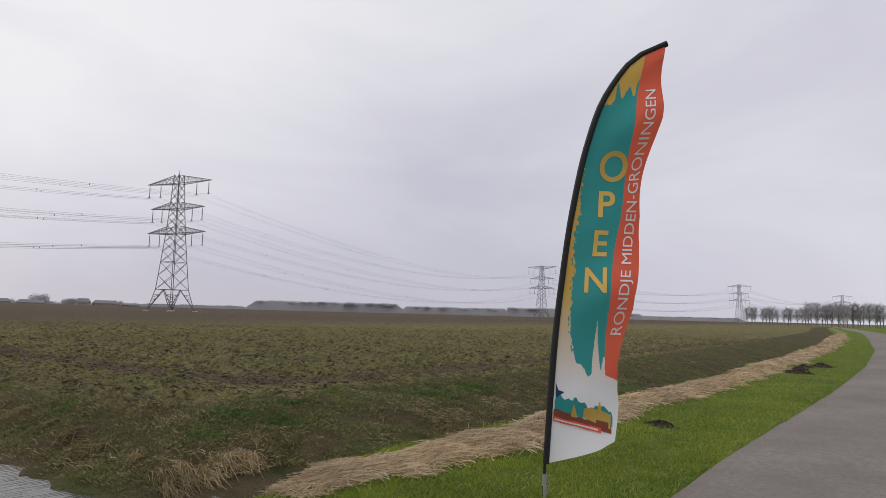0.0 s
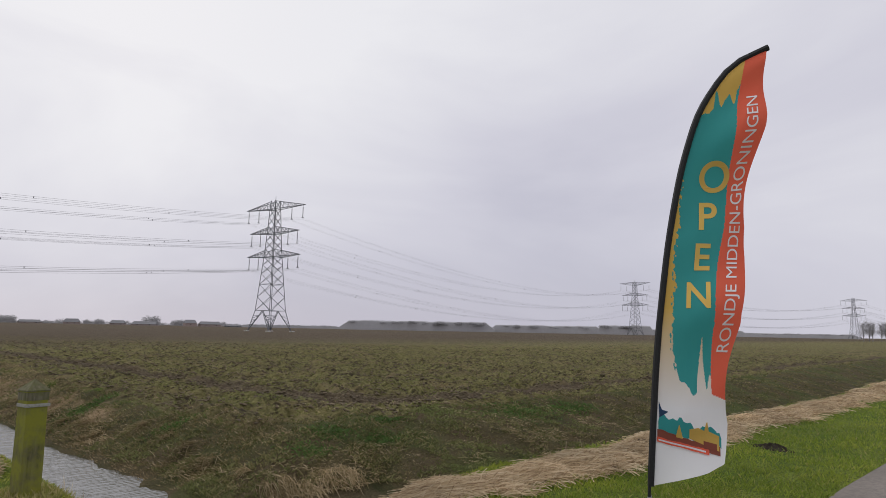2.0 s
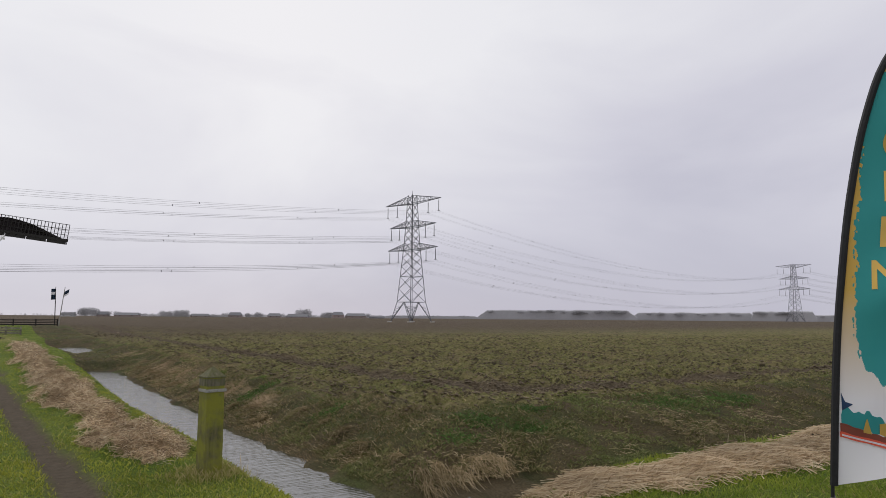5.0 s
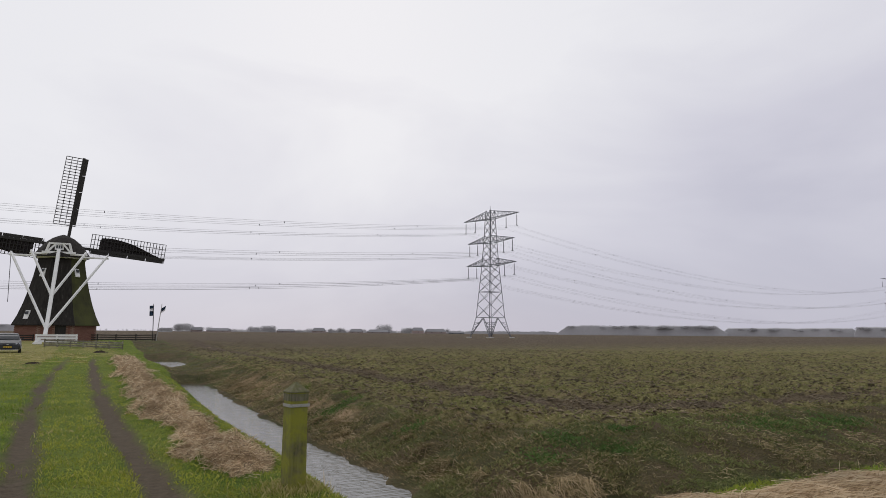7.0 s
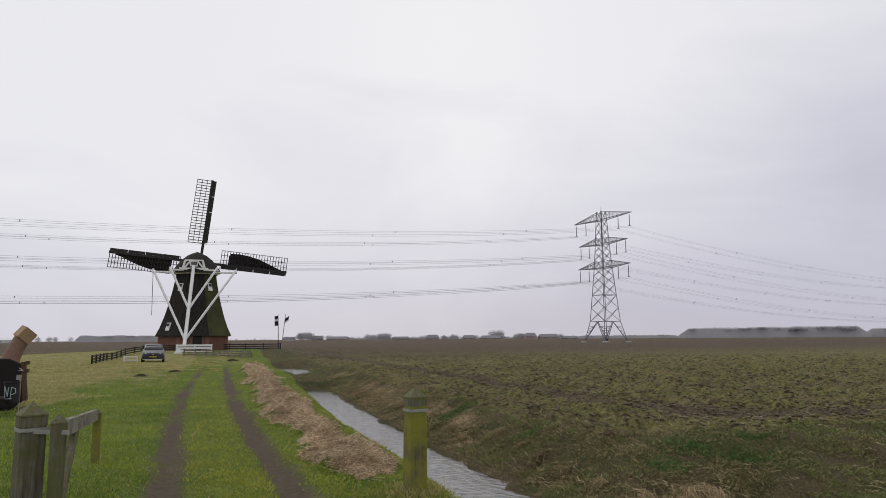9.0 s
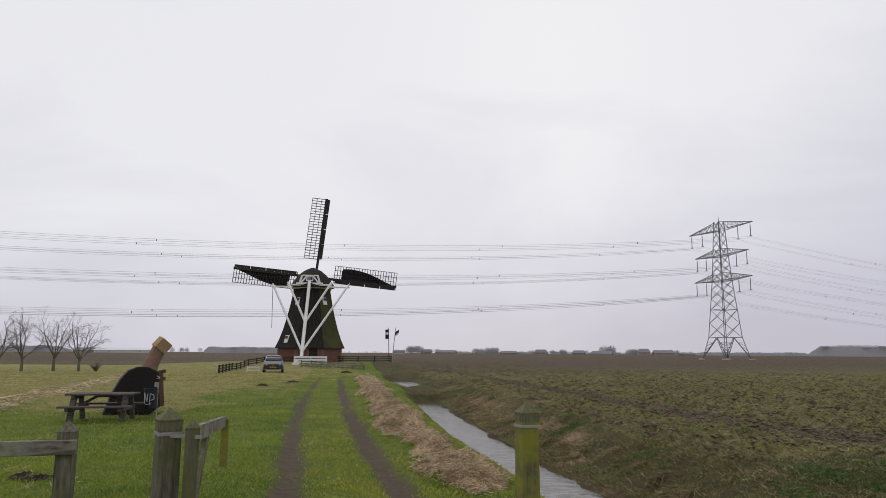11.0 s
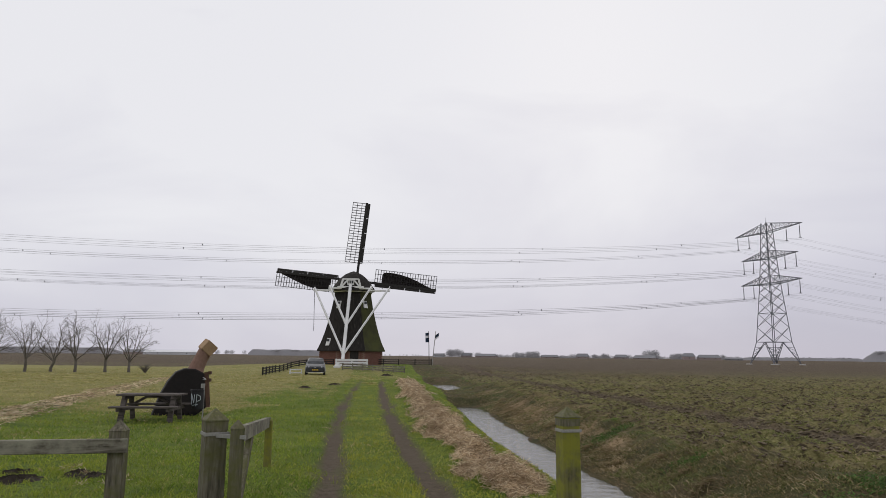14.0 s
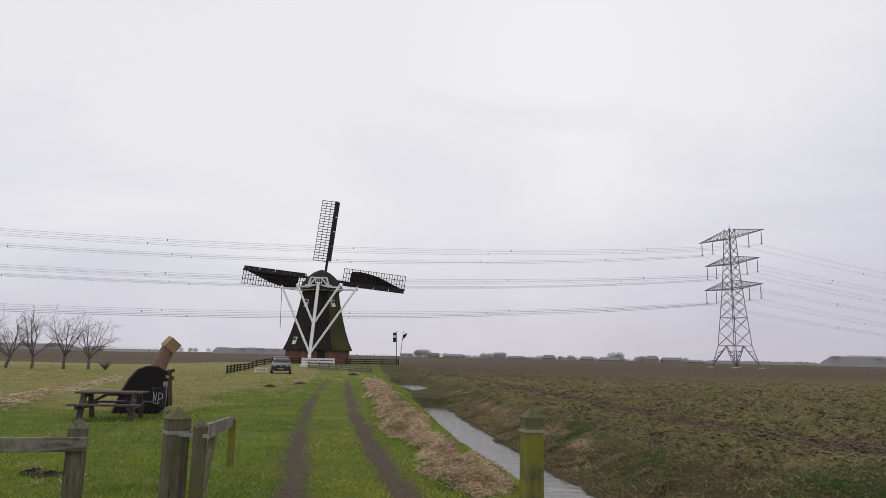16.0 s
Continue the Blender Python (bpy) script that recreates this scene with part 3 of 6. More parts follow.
# ---- power line ----
def build_pylon(upturned=False):
    """A lattice tower with three cross-arms; arms lie along local x."""
    t = thing("pylon", "tall grey steel lattice pylon with three cross-arms, standing in the field", "pylon")
    H = 48.0
    prof = [(0.0, 5.45), (7.7, 3.75), (27.1, 2.25), (35.8, 1.75), (44.8, 1.35), (H, 1.15)]
    half = lambda z: float(np.interp(z, [p[0] for p in prof], [p[1] for p in prof]))
    corners = ((1, 1), (-1, 1), (-1, -1), (1, -1))
    pt = lambda c, z: Vector((c[0] * half(z), c[1] * half(z), z))
    for c in corners:
        bm = bmesh.new()
        for (z0, _), (z1, _) in zip(prof, prof[1:]):
            bar(bm, pt(c, z0), pt(c, z1), 0.22)
        part("leg", bm, STEEL, t)
        bm = bmesh.new()
        box(bm, (c[0] * 5.6, c[1] * 5.6, 0.15), (1.5, 1.5, 0.9), bevel=0.12)
        part("footing", bm, CONCRETE, t, "pale concrete footing")
    levels = [7.7, 12.6, 17.2, 21.0, 24.2, 27.1, 30.0, 32.9, 35.8, 38.8, 41.8, 44.8, H]
    bm = bmesh.new()
    for z0, z1 in zip(levels, levels[1:]):
        for a, b in zip(corners, corners[1:] + corners[:1]):
            bar(bm, pt(a, z0), pt(b, z1), 0.12)
            bar(bm, pt(b, z0), pt(a, z1), 0.12)
            if z0 in (7.7, 17.2, 27.1, 35.8, 44.8):
                bar(bm, pt(a, z0), pt(b, z0), 0.15)
    part("bracing", bm, STEEL, t)
    bm = bmesh.new()
    for a, b in zip(corners, corners[1:] + corners[:1]):
        mid = (pt(a, 7.7) + pt(b, 7.7)) / 2
        for c in (a, b):
            bar(bm, mid, pt(c, 0.6), 0.18)
            for f in (0.25, 0.45, 0.62, 0.78):
                bar(bm, mid.lerp(pt(c, 0.6), f), pt(c, 7.7 - 7.1 * f), 0.1)
                bar(bm, mid.lerp(pt(c, 0.6), f), pt(c, 7.7 - 7.1 * (f + 0.14)), 0.1)
    part("leg_bracing", bm, STEEL, t)
    arms = ((44.8, 15.5, 3.0), (35.8, 13.0, 2.5), (27.1, 13.9, 2.8))
    for n, (z, reach, deep) in enumerate(arms):
        bm = bmesh.new()
        for s in (1, -1):
            lift = 2.2 if upturned and n == 0 else 0.5
            tip = Vector((s * reach, 0, z + lift))
            low = [Vector((s * half(z), q * half(z), z)) for q in (1, -1)]
            top = [Vector((s * half(z + deep) * 0.9, q * half(z) * 0.6, z + deep)) for q in (1, -1)]
            for p in low + top:
                bar(bm, p, tip, 0.17)
            for k in range(1, 7):
                f, g = k / 7, (k - 0.5) / 7
                for a, b in zip(low, top):
                    bar(bm, a.lerp(tip, f), b.lerp(tip, f), 0.09)
                    bar(bm, a.lerp(tip, f), b.lerp(tip, g - 0.5 / 7), 0.09)
                bar(bm, low[0].lerp(tip, f), low[1].lerp(tip, f), 0.09)
                bar(bm, low[0].lerp(tip, f), low[1].lerp(tip, g - 0.5 / 7), 0.09)
        part("cross_arm", bm, STEEL, t)
        for s in (1, -1):
            for f in (0.92, 0.56):
                xx = s * reach * f
                z1 = z + 0.5 * f + 0.1
                bm = bmesh.new()
                tube(bm, [(xx, 0, z1), (xx, 0, z1 - 1.0)], 0.06, 5)
                tube(bm, [(xx, 0, z1 - 1.0), (xx, 0, z1 - 4.6)], 0.13, 6)
                bar(bm, (xx, -0.5, z1 - 4.7), (xx, 0.5, z1 - 4.7), 0.18)
                part("insulator", bm, INSUL, t)
    bm = bmesh.new()
    tube(bm, [(0, 0, H - 0.2), (0, 0, H + 1.8)], [0.12, 0.05], 5)
    part("spike", bm, STEEL, t)
    return t


ARMS = ((44.8, 15.5), (35.8, 13.0), (27.1, 13.9))
TOWERS = ((-275, 145, 98.8), (136, 208.6, 98.8), (547, 272, 83), (901, 174, 76), (1247, 87, 76))
first = build_pylon()
first.matrix_world = pose(136, 208.6, -0.3, 0, 0, 98.8)
tagged(first, group="pylons of the power line")
tall = build_pylon(True)
tall.matrix_world = pose(547, 272, -1.0, 0, 0, 83)
tagged(tall, "distant steel lattice pylon with upturned top arms", group="pylons of the power line")
for tx, ty, tr in (TOWERS[0], TOWERS[3], TOWERS[4]):
    copy_thing(first, pose(tx, ty, -0.5, 0, 0, tr))


def build_span(a, b, sags, wires=2, rad=0.024):
    """The cables that hang between two towers."""
    t = thing("overhead_line", "sagging bundled power cables strung between two pylons", "power cable", group="spans of the power line")
    ma, mb = pose(a[0], a[1], -0.4, 0, 0, a[2]), pose(b[0], b[1], -0.4, 0, 0, b[2])
    marks = bmesh.new()
    for (z, reach), sag in zip(ARMS, sags):
        for s in (1, -1):
            for f in (0.92, 0.56):
                bm = bmesh.new()
                p, q = (m @ Vector((s * reach * f, 0, z + 0.5 * f - 4.7)) for m in (ma, mb))
                for w in range(wires):
                    off = Vector((0, 0, -0.45 * w))
                    pts = []
                    for k in range(37):
                        u = k / 36
                        pts.append(p.lerp(q, u) + off - Vector((0, 0, 4 * sag * u * (1 - u))))
                    tube(bm, pts, rad, 4)
                part("cable", bm, CABLE, t)
                for k in range(1, 9):
                    u = (k + 0.3 * f + 0.05 * s) / 9.2
                    c = p.lerp(q, u) - Vector((0, 0, 4 * sag * u * (1 - u) + 0.22))
                    box(marks, c, (0.16, 0.16, 0.5), bevel=0.03)
    tagged(part("spacers", marks, INSUL, t, "small dark cable spacers"), kind="stuff")


build_span(TOWERS[0], TOWERS[1], (12.1, 10.9, 11.1))
build_span(TOWERS[1], TOWERS[2], (13.5, 13.5, 13.5), 2, 0.017)
build_span(TOWERS[2], TOWERS[3], (12.0, 12.0, 12.0), 2, 0.028)
build_span(TOWERS[3], TOWERS[4], (12.0, 12.0, 12.0), 2, 0.035)


# ---- windmill ----
def octagon(half, z, cx=0.0, cy=0.0, turn=22.5):
    r = half / math.cos(math.pi / 8)
    return [Vector((cx + r * math.cos(math.radians(turn + 45 * k)), cy + r * math.sin(math.radians(turn + 45 * k)), z)) for k in range(8)]


def build_mill():
    mx, my, mz = -1.25, 85.2, 0.52
    t = thing("windmill", "black thatched octagonal polder windmill with white braces on a brick base", "windmill", pose(mx, my, mz))
    bm = bmesh.new()
    loft(bm, [octagon(3.86, -0.3), octagon(3.84, 1.82)])
    part("brick_base", bm, MORTAR, t, "low red brick base wall")
    base = t.children[0]
    # bricks of the faces that look at the track
    bl, bh = 0.36, 0.115
    one = bmesh.new()
    box(one, (0, 0, 0), (bl - 0.014, 0.05, bh - 0.014), bevel=0)
    brick_mesh = from_bm("brick", one, BRICK)
    BRICKS.append((base, brick_mesh, bl, bh))
    # door in the base
    bm = bmesh.new()
    box(bm, (0.42, -3.87, 0.68), (1.0, 0.08, 1.95), bevel=0.02)
    part("door", bm, DARKWOOD, t, "dark plank door")
    bm = bmesh.new()
    rings = [(4.16, 1.66), (4.14, 1.78), (3.72, 2.7), (3.28, 4.0), (2.88, 5.5), (2.55, 7.0), (2.32, 8.3), (2.22, 9.0)]
    loft(bm, [octagon(h, z) for h, z in rings])
    part("thatched_body", bm, THATCH, t, "black thatched body with green algae on one side")
    bm = bmesh.new()
    loft(bm, [octagon(2.34, 8.95), octagon(2.42, 9.1), octagon(2.38, 9.3)])
    part("curb_ring", bm, WHITE, t, "pale grey ring below the cap")
    # cap: turned so that the tail looks at the track
    d = Vector((0.85, 8.0, 0)).normalized()
    side = Vector((d.y, -d.x, 0))
    bm = bmesh.new()
    rows = []
    for u, w, z in ((0.0, 2.75, 9.15), (0.08, 2.72, 9.45), (0.28, 2.25, 10.15), (0.5, 1.7, 10.8), (0.7, 1.1, 11.3), (0.87, 0.5, 11.6), (1.0, 0.08, 11.75)):
        ring = []
        for k in range(16):
            a = 2 * math.pi * k / 16
            ring.append(side * (w * math.cos(a)) + d * ((w * 1.12) * math.sin(a)) + Vector((0, 0, z + 0.12 * math.sin(a) * (1 - u))))
        rows.append(ring)
    loft(bm, rows)
    part("cap", bm, CAP_THATCH, t, "dark thatched boat-shaped cap")
    # white back panel of the cap
    bm = bmesh.new()
    o = -d * 2.75 + Vector((0, 0, 10.0))
    for s in (1, -1):
        bar(bm, o + side * s * 1.25 + Vector((0, 0, -0.6)), o + side * s * 0.95 + Vector((0, 0, 0.45)), 0.22)
        bar(bm, o + side * s * 1.1 + Vector((0, 0, -0.5)), o + side * s * 0.35 + Vector((0, 0, 0.4)), 0.18)
    bar(bm, o - side * 1.0 + Vector((0, 0, 0.45)), o + side * 1.0 + Vector((0, 0, 0.45)), 0.16)
    bar(bm, o - side * 1.6 + Vector((0, 0, -0.55)), o + side * 1.6 + Vector((0, 0, -0.55)), 0.25)
    box(bm, o + Vector((0, 0.02, 0.05)), (0.85, 0.1, 0.62), bevel=0.02)
    part("cap_board", bm, WHITE, t, "white painted board at the back of the cap")
    bm = bmesh.new()
    for s in (-0.22, 0, 0.22):
        box(bm, o + side * s + Vector((0, -0.06, 0.08)), (0.14, 0.04, 0.34))
    part("cap_window", bm, GLASS, t)
    # tail: long beam down to the foot, two cross beams and four braces
    foot = -d * 8.0 + side * 0.05 + Vector((0, 0, 1.0))
    head = -d * 2.9 + Vector((0, 0, 9.75))
    mid = foot.lerp(head, 0.42)
    bm = bmesh.new()
    bar(bm, foot + (foot - head).normalized() * 0.35, head, 0.28, 0.28, bevel=0.03)
    part("tail_pole", bm, WHITE, t)
    far_z, near_z = 9.35, 9.55
    for (off, reach, zz, low) in ((-1.6, 4.75, 9.15, foot.lerp(head, 0.03)), (-2.7, 2.72, 9.3, mid)):
        bm = bmesh.new()
        c = d * off + Vector((0, 0, zz))
        bar(bm, c - side * reach, c + side * reach, 0.2, 0.2, bevel=0.03)
        part("cross_beam", bm, WHITE, t)
        for s in (1, -1):
            bm = bmesh.new()
            bar(bm, low, c + side * s * (reach - 0.12) + Vector((0, 0, 0.3)), 0.16, 0.16, bevel=0.02)
            part("brace", bm, WHITE, t)
    bm = bmesh.new()
    c = d * -1.6 - side * 4.6 + Vector((0, 0, 9.1))
    tube(bm, [c, c + Vector((0.1, -0.3, -5.0))], 0.03, 4)
    part("chain", bm, SAILWOOD, t)
    # windows on slanting thatch
    for wx, wz in ((-1.62, 7.35), (1.55, 7.4), (-2.75, 2.75)):
        h = float(np.interp(wz, [r[1] for r in rings], [r[0] for r in rings]))
        ax = 0.0 if abs(wx) < h * 0.414 else math.copysign(math.pi / 4, wx)
        yy = -h if ax == 0 else -(h * math.sqrt(2) - abs(wx))
        bm = bmesh.new()
        rot = Euler((radians(-18), 0, ax))
        box(bm, (wx, yy, wz), (0.62, 0.16, 0.95), rot, 0.02)
        w = part("window", bm, WHITE, t, "small white framed window")
        bm = bmesh.new()
        n = Vector((math.sin(ax), -math.cos(ax), 0.3)).normalized()
        for q in (-0.2, 0.2):
            box(bm, Vector((wx, yy, wz)) + n * 0.08 + Vector((0, 0, q)), (0.38, 0.03, 0.32), rot)
        part("pane", bm, GLASS, w)
    # sails on the far side
    hub = d * 3.1 + Vector((0, 0, 10.85))
    bm = bmesh.new()
    tube(bm, [hub - d * 1.2, hub + d * 0.7], [0.35, 0.3], 10)
    part("wind_shaft", bm, SAILWOOD, t)
    up = Vector((0, 0, 1))
    for k in range(4):
        a = radians(90 * k + 6.0)
        out = side * math.sin(a) + up * math.cos(a)
        lee = -side * math.cos(a) + up * math.sin(a)
        bm = bmesh.new()
        bar(bm, hub - out * 0.6, hub + out * 10.6, 0.30, 0.26, up=d)
        sail = part("sail", bm, SAILWOOD, t, "black timber sail with cloth" if k % 2 else "black timber sail, bare lattice")
        bm = bmesh.new()
        for j in range(24):
            r = 2.4 + j * (8.1 / 23)
            bar(bm, hub + out * r - lee * 0.48, hub + out * r + lee * 1.85, 0.075, 0.06, up=d)
        for w in (0.62, 1.23, 1.83):
            bar(bm, hub + out * 2.4 + lee * w, hub + out * 10.5 + lee * w, 0.06, 0.06, up=d)
        part("lattice", bm, SAILWOOD, sail)
        bm = bmesh.new()
        for j in range(4):
            r = 2.5 + 2.0 * j
            bar(bm, hub + out * r - lee * 0.33 - d * 0.08, hub + out * (r + 1.94) - lee * 0.33 - d * 0.08, 0.34, 0.05, up=d)
        part("leading_board", bm, SAILWOOD, sail)
        if k % 2:
            bm = bmesh.new()
            prof = [(3.3, 1.15), (3.5, 1.45), (4.5, 1.55), (5.6, 1.45), (6.8, 1.2), (8.0, 0.8), (9.0, 0.4), (9.9, 0.12)]
            cols = []
            for r, w in prof:
                cols.append([bm.verts.new(hub + out * r + lee * (0.1 + w * q) + d * (0.1 + 0.12 * math.sin(q * 3.1 + r))) for q in (0, 0.33, 0.66, 1.0)])
            for c0, c1 in zip(cols, cols[1:]):
                for q in range(3):
                    bm.faces.new((c0[q], c0[q + 1], c1[q + 1], c1[q]))
            bmesh.ops.solidify(bm, geom=bm.faces[:], thickness=0.04)
            part("sailcloth", bm, CANVAS, sail, "dark furled sailcloth")
    return t


BRICKS = []
build_mill()


# ---- feather flag at the roadside ----
def cloth_material(name, c, c2, through=0.3):
    m = Nodes(name, 0.85, 0, 0.2)
    n = m.noise(3, 4, 0.6)
    w = m.noise(260, 2, 0.5)
    col = m.mix(n, c, c2)
    m.colour(col).bump(w, 0.15, 0.002)
    # thin cloth: daylight shines through it
    back, mixer = m.t.nodes.new("ShaderNodeBsdfTranslucent"), m.t.nodes.new("ShaderNodeMixShader")
    mixer.inputs[0].default_value = through
    m.link(col, back.inputs[0])
    m.link(m.b.outputs[0], mixer.inputs[1])
    m.link(back.outputs[0], mixer.inputs[2])
    m.link(mixer.outputs[0], m.t.nodes["Material Output"].inputs[0])
    return m.mat


FL_YELLOW = cloth_material("flag_ochre", (0.66, 0.41, 0.09), (0.72, 0.47, 0.13))


def fading_cloth():
    """Ochre print that runs out into the white foot of the flag."""
    mat = cloth_material("flag_ochre_fading", (0.66, 0.41, 0.09), (0.72, 0.47, 0.13))
    t = mat.node_tree
    bsdf, leaf = t.nodes["Principled BSDF"], next(n for n in t.nodes if n.type == 'BSDF_TRANSLUCENT')
    old = bsdf.inputs["Base Color"].links[0].from_socket
    co, sep, mr, mx = (t.nodes.new("ShaderNode" + k) for k in ("TexCoord", "SeparateXYZ", "MapRange", "Mix"))
    t.links.new(co.outputs["Object"], sep.inputs[0])
    t.links.new(sep.outputs[2], mr.inputs["Value"])
    mr.inputs["From Min"].default_value, mr.inputs["From Max"].default_value = 1.05, 2.0
    mx.data_type = 'RGBA'
    t.links.new(mr.outputs[0], mx.inputs[0])
    mx.inputs[6].default_value = (0.84, 0.83, 0.85, 1)
    t.links.new(old, mx.inputs[7])
    t.links.new(mx.outputs[2], bsdf.inputs["Base Color"])
    t.links.new(mx.outputs[2], leaf.inputs[0])
    return mat


FL_FADE = fading_cloth()
FL_TEAL = cloth_material("flag_teal", (0.045, 0.31, 0.31), (0.06, 0.36, 0.355))
FL_RED = cloth_material("flag_coral_red", (0.80, 0.13, 0.075), (0.84, 0.165, 0.10))
FL_WHITE = cloth_material("flag_white", (0.82, 0.81, 0.84), (0.88, 0.87, 0.89))
FL_NAVY = cloth_material("flag_dark_blue", (0.03, 0.06, 0.13), (0.05, 0.09, 0.17))
FL_BROWN = cloth_material("flag_red_brown", (0.25, 0.075, 0.05), (0.31, 0.10, 0.07))
PRINT_YELLOW = cloth_material("printed_ochre", (0.72, 0.46, 0.11), (0.78, 0.52, 0.15), 0.0)
PRINT_WHITE = cloth_material("printed_white", (0.74, 0.73, 0.75), (0.82, 0.81, 0.83), 0.0)
FLAG_N = Vector((0.8986, 0.4388, 0))
FLAG_W = Vector((0.4388, -0.8986, 0))
POLE_Z = [0.0, 0.34, 1.6, 2.63, 3.33, 3.9, 4.28, 4.43, 4.50]
POLE_S = [-0.01, 0.0, 0.075, 0.20, 0.33, 0.50, 0.75, 0.95, 1.15]


def eased(xs, ys, n=90, rounds=14):
    """The same curve with its corners worn round."""
    t = np.linspace(0, 1, n)
    u = np.linspace(0, 1, len(xs))
    x, y = np.interp(t, u, xs), np.interp(t, u, ys)
    for _ in range(rounds):
        x[1:-1], y[1:-1] = (x[:-2] + 2 * x[1:-1] + x[2:]) / 4, (y[:-2] + 2 * y[1:-1] + y[2:]) / 4
    return [float(v) for v in x], [float(v) for v in y]


POLE_Z, POLE_S = eased(POLE_Z, POLE_S)


def flag_point(s, z, lift=0.0):
    """Place on the billowing cloth, s metres out from the foot of the pole."""
    s0 = float(np.interp(z, POLE_Z, POLE_S))
    free = max(0.0, s - s0)
    wave = 0.11 * min(1, free / 0.45) * math.sin(3.4 * z + 2.2 * free) + 0.04 * min(1, free / 0.3) * math.sin(7.5 * z - 4 * free + 1)
    return FLAG_W * (s - 0.035 * min(1, free) * abs(math.sin(3.4 * z))) + FLAG_N * (-wave - lift) + Vector((0, 0, z))


def flag_right(z):
    return float(np.interp(z, [0.34, 0.50, 0.58, 1.12, 1.51, 1.95, 2.49, 3.25, 3.84, 4.40, 4.50], [0.02, 0.53, 0.68, 0.75, 0.77, 0.80, 0.91, 1.00, 1.07, 1.14, 1.15])) + 0.05 * math.sin(3.6 * z + 0.2) * min(1.0, max(0.0, (4.3 - z) * 2), max(0.0, (z - 0.55) * 2))


def flag_zone(s, z):
    """0 ochre running out to white, 1 teal, 2 red."""
    j = float(vnoise(z * 9 + 40, s * 2.0)) - 0.5
    jj = float(vnoise(s * 26 + 7, z * 1.5)) - 0.5
    red_left = float(np.interp(z, [1.13, 1.21, 1.78, 2.22, 3.04, 3.92, 4.36], [0.60, 0.585, 0.59, 0.64, 0.77, 0.87, 0.95]))
    if s > red_left and z > 1.20 - 0.4 * (s - 0.585):
        return 2
    teal_left = float(np.interp(z, [1.2, 1.6, 1.94, 2.98, 3.86, 4.1], [0.30, 0.24, 0.23, 0.33, 0.45, 0.54])) + 0.06 * j + 0.05 * (float(vnoise(z * 30 + s * 8, s * 60)) - 0.5)
    top = 3.92 + 0.55 * (s - 0.55) + 0.30 * jj
    low = 1.24 + 0.26 * jj + 0.5 * abs(s - 0.40) + (0.42 * max(0.0, 1 - abs(s - 0.50) / 0.045))
    if teal_left < s <= red_left and low < z < top:
        return 1
    return 0


def text_mesh(body, size, place):
    """Letters in the built-in font, laid on the cloth by place(x, y)."""
    cu = bpy.data.curves.new("lettering", 'FONT')
    cu.body, cu.size, cu.align_x = body, size, 'LEFT'
    cu.offset = size * 0.016 if size > 0.2 else 0.0
    tmp = new("lettering_curve", cu)
    me = bpy.data.meshes.new_from_object(tmp.evaluated_get(bpy.context.evaluated_depsgraph_get()))
    bpy.data.objects.remove(tmp)
    bm = bmesh.new()
    bm.from_mesh(me)
    bpy.data.meshes.remove(me)
    bmesh.ops.triangulate(bm, faces=bm.faces[:])
    for _ in range(2 if size > 0.2 else 0):
        bmesh.ops.subdivide_edges(bm, edges=[e for e in bm.edges if e.calc_length() > size * 0.25], cuts=1)
        bmesh.ops.triangulate(bm, faces=bm.faces[:])
    wide = max(v.co.x for v in bm.verts)
    for v in bm.verts:
        v.co = place(v.co.x, v.co.y, wide)
    return bm


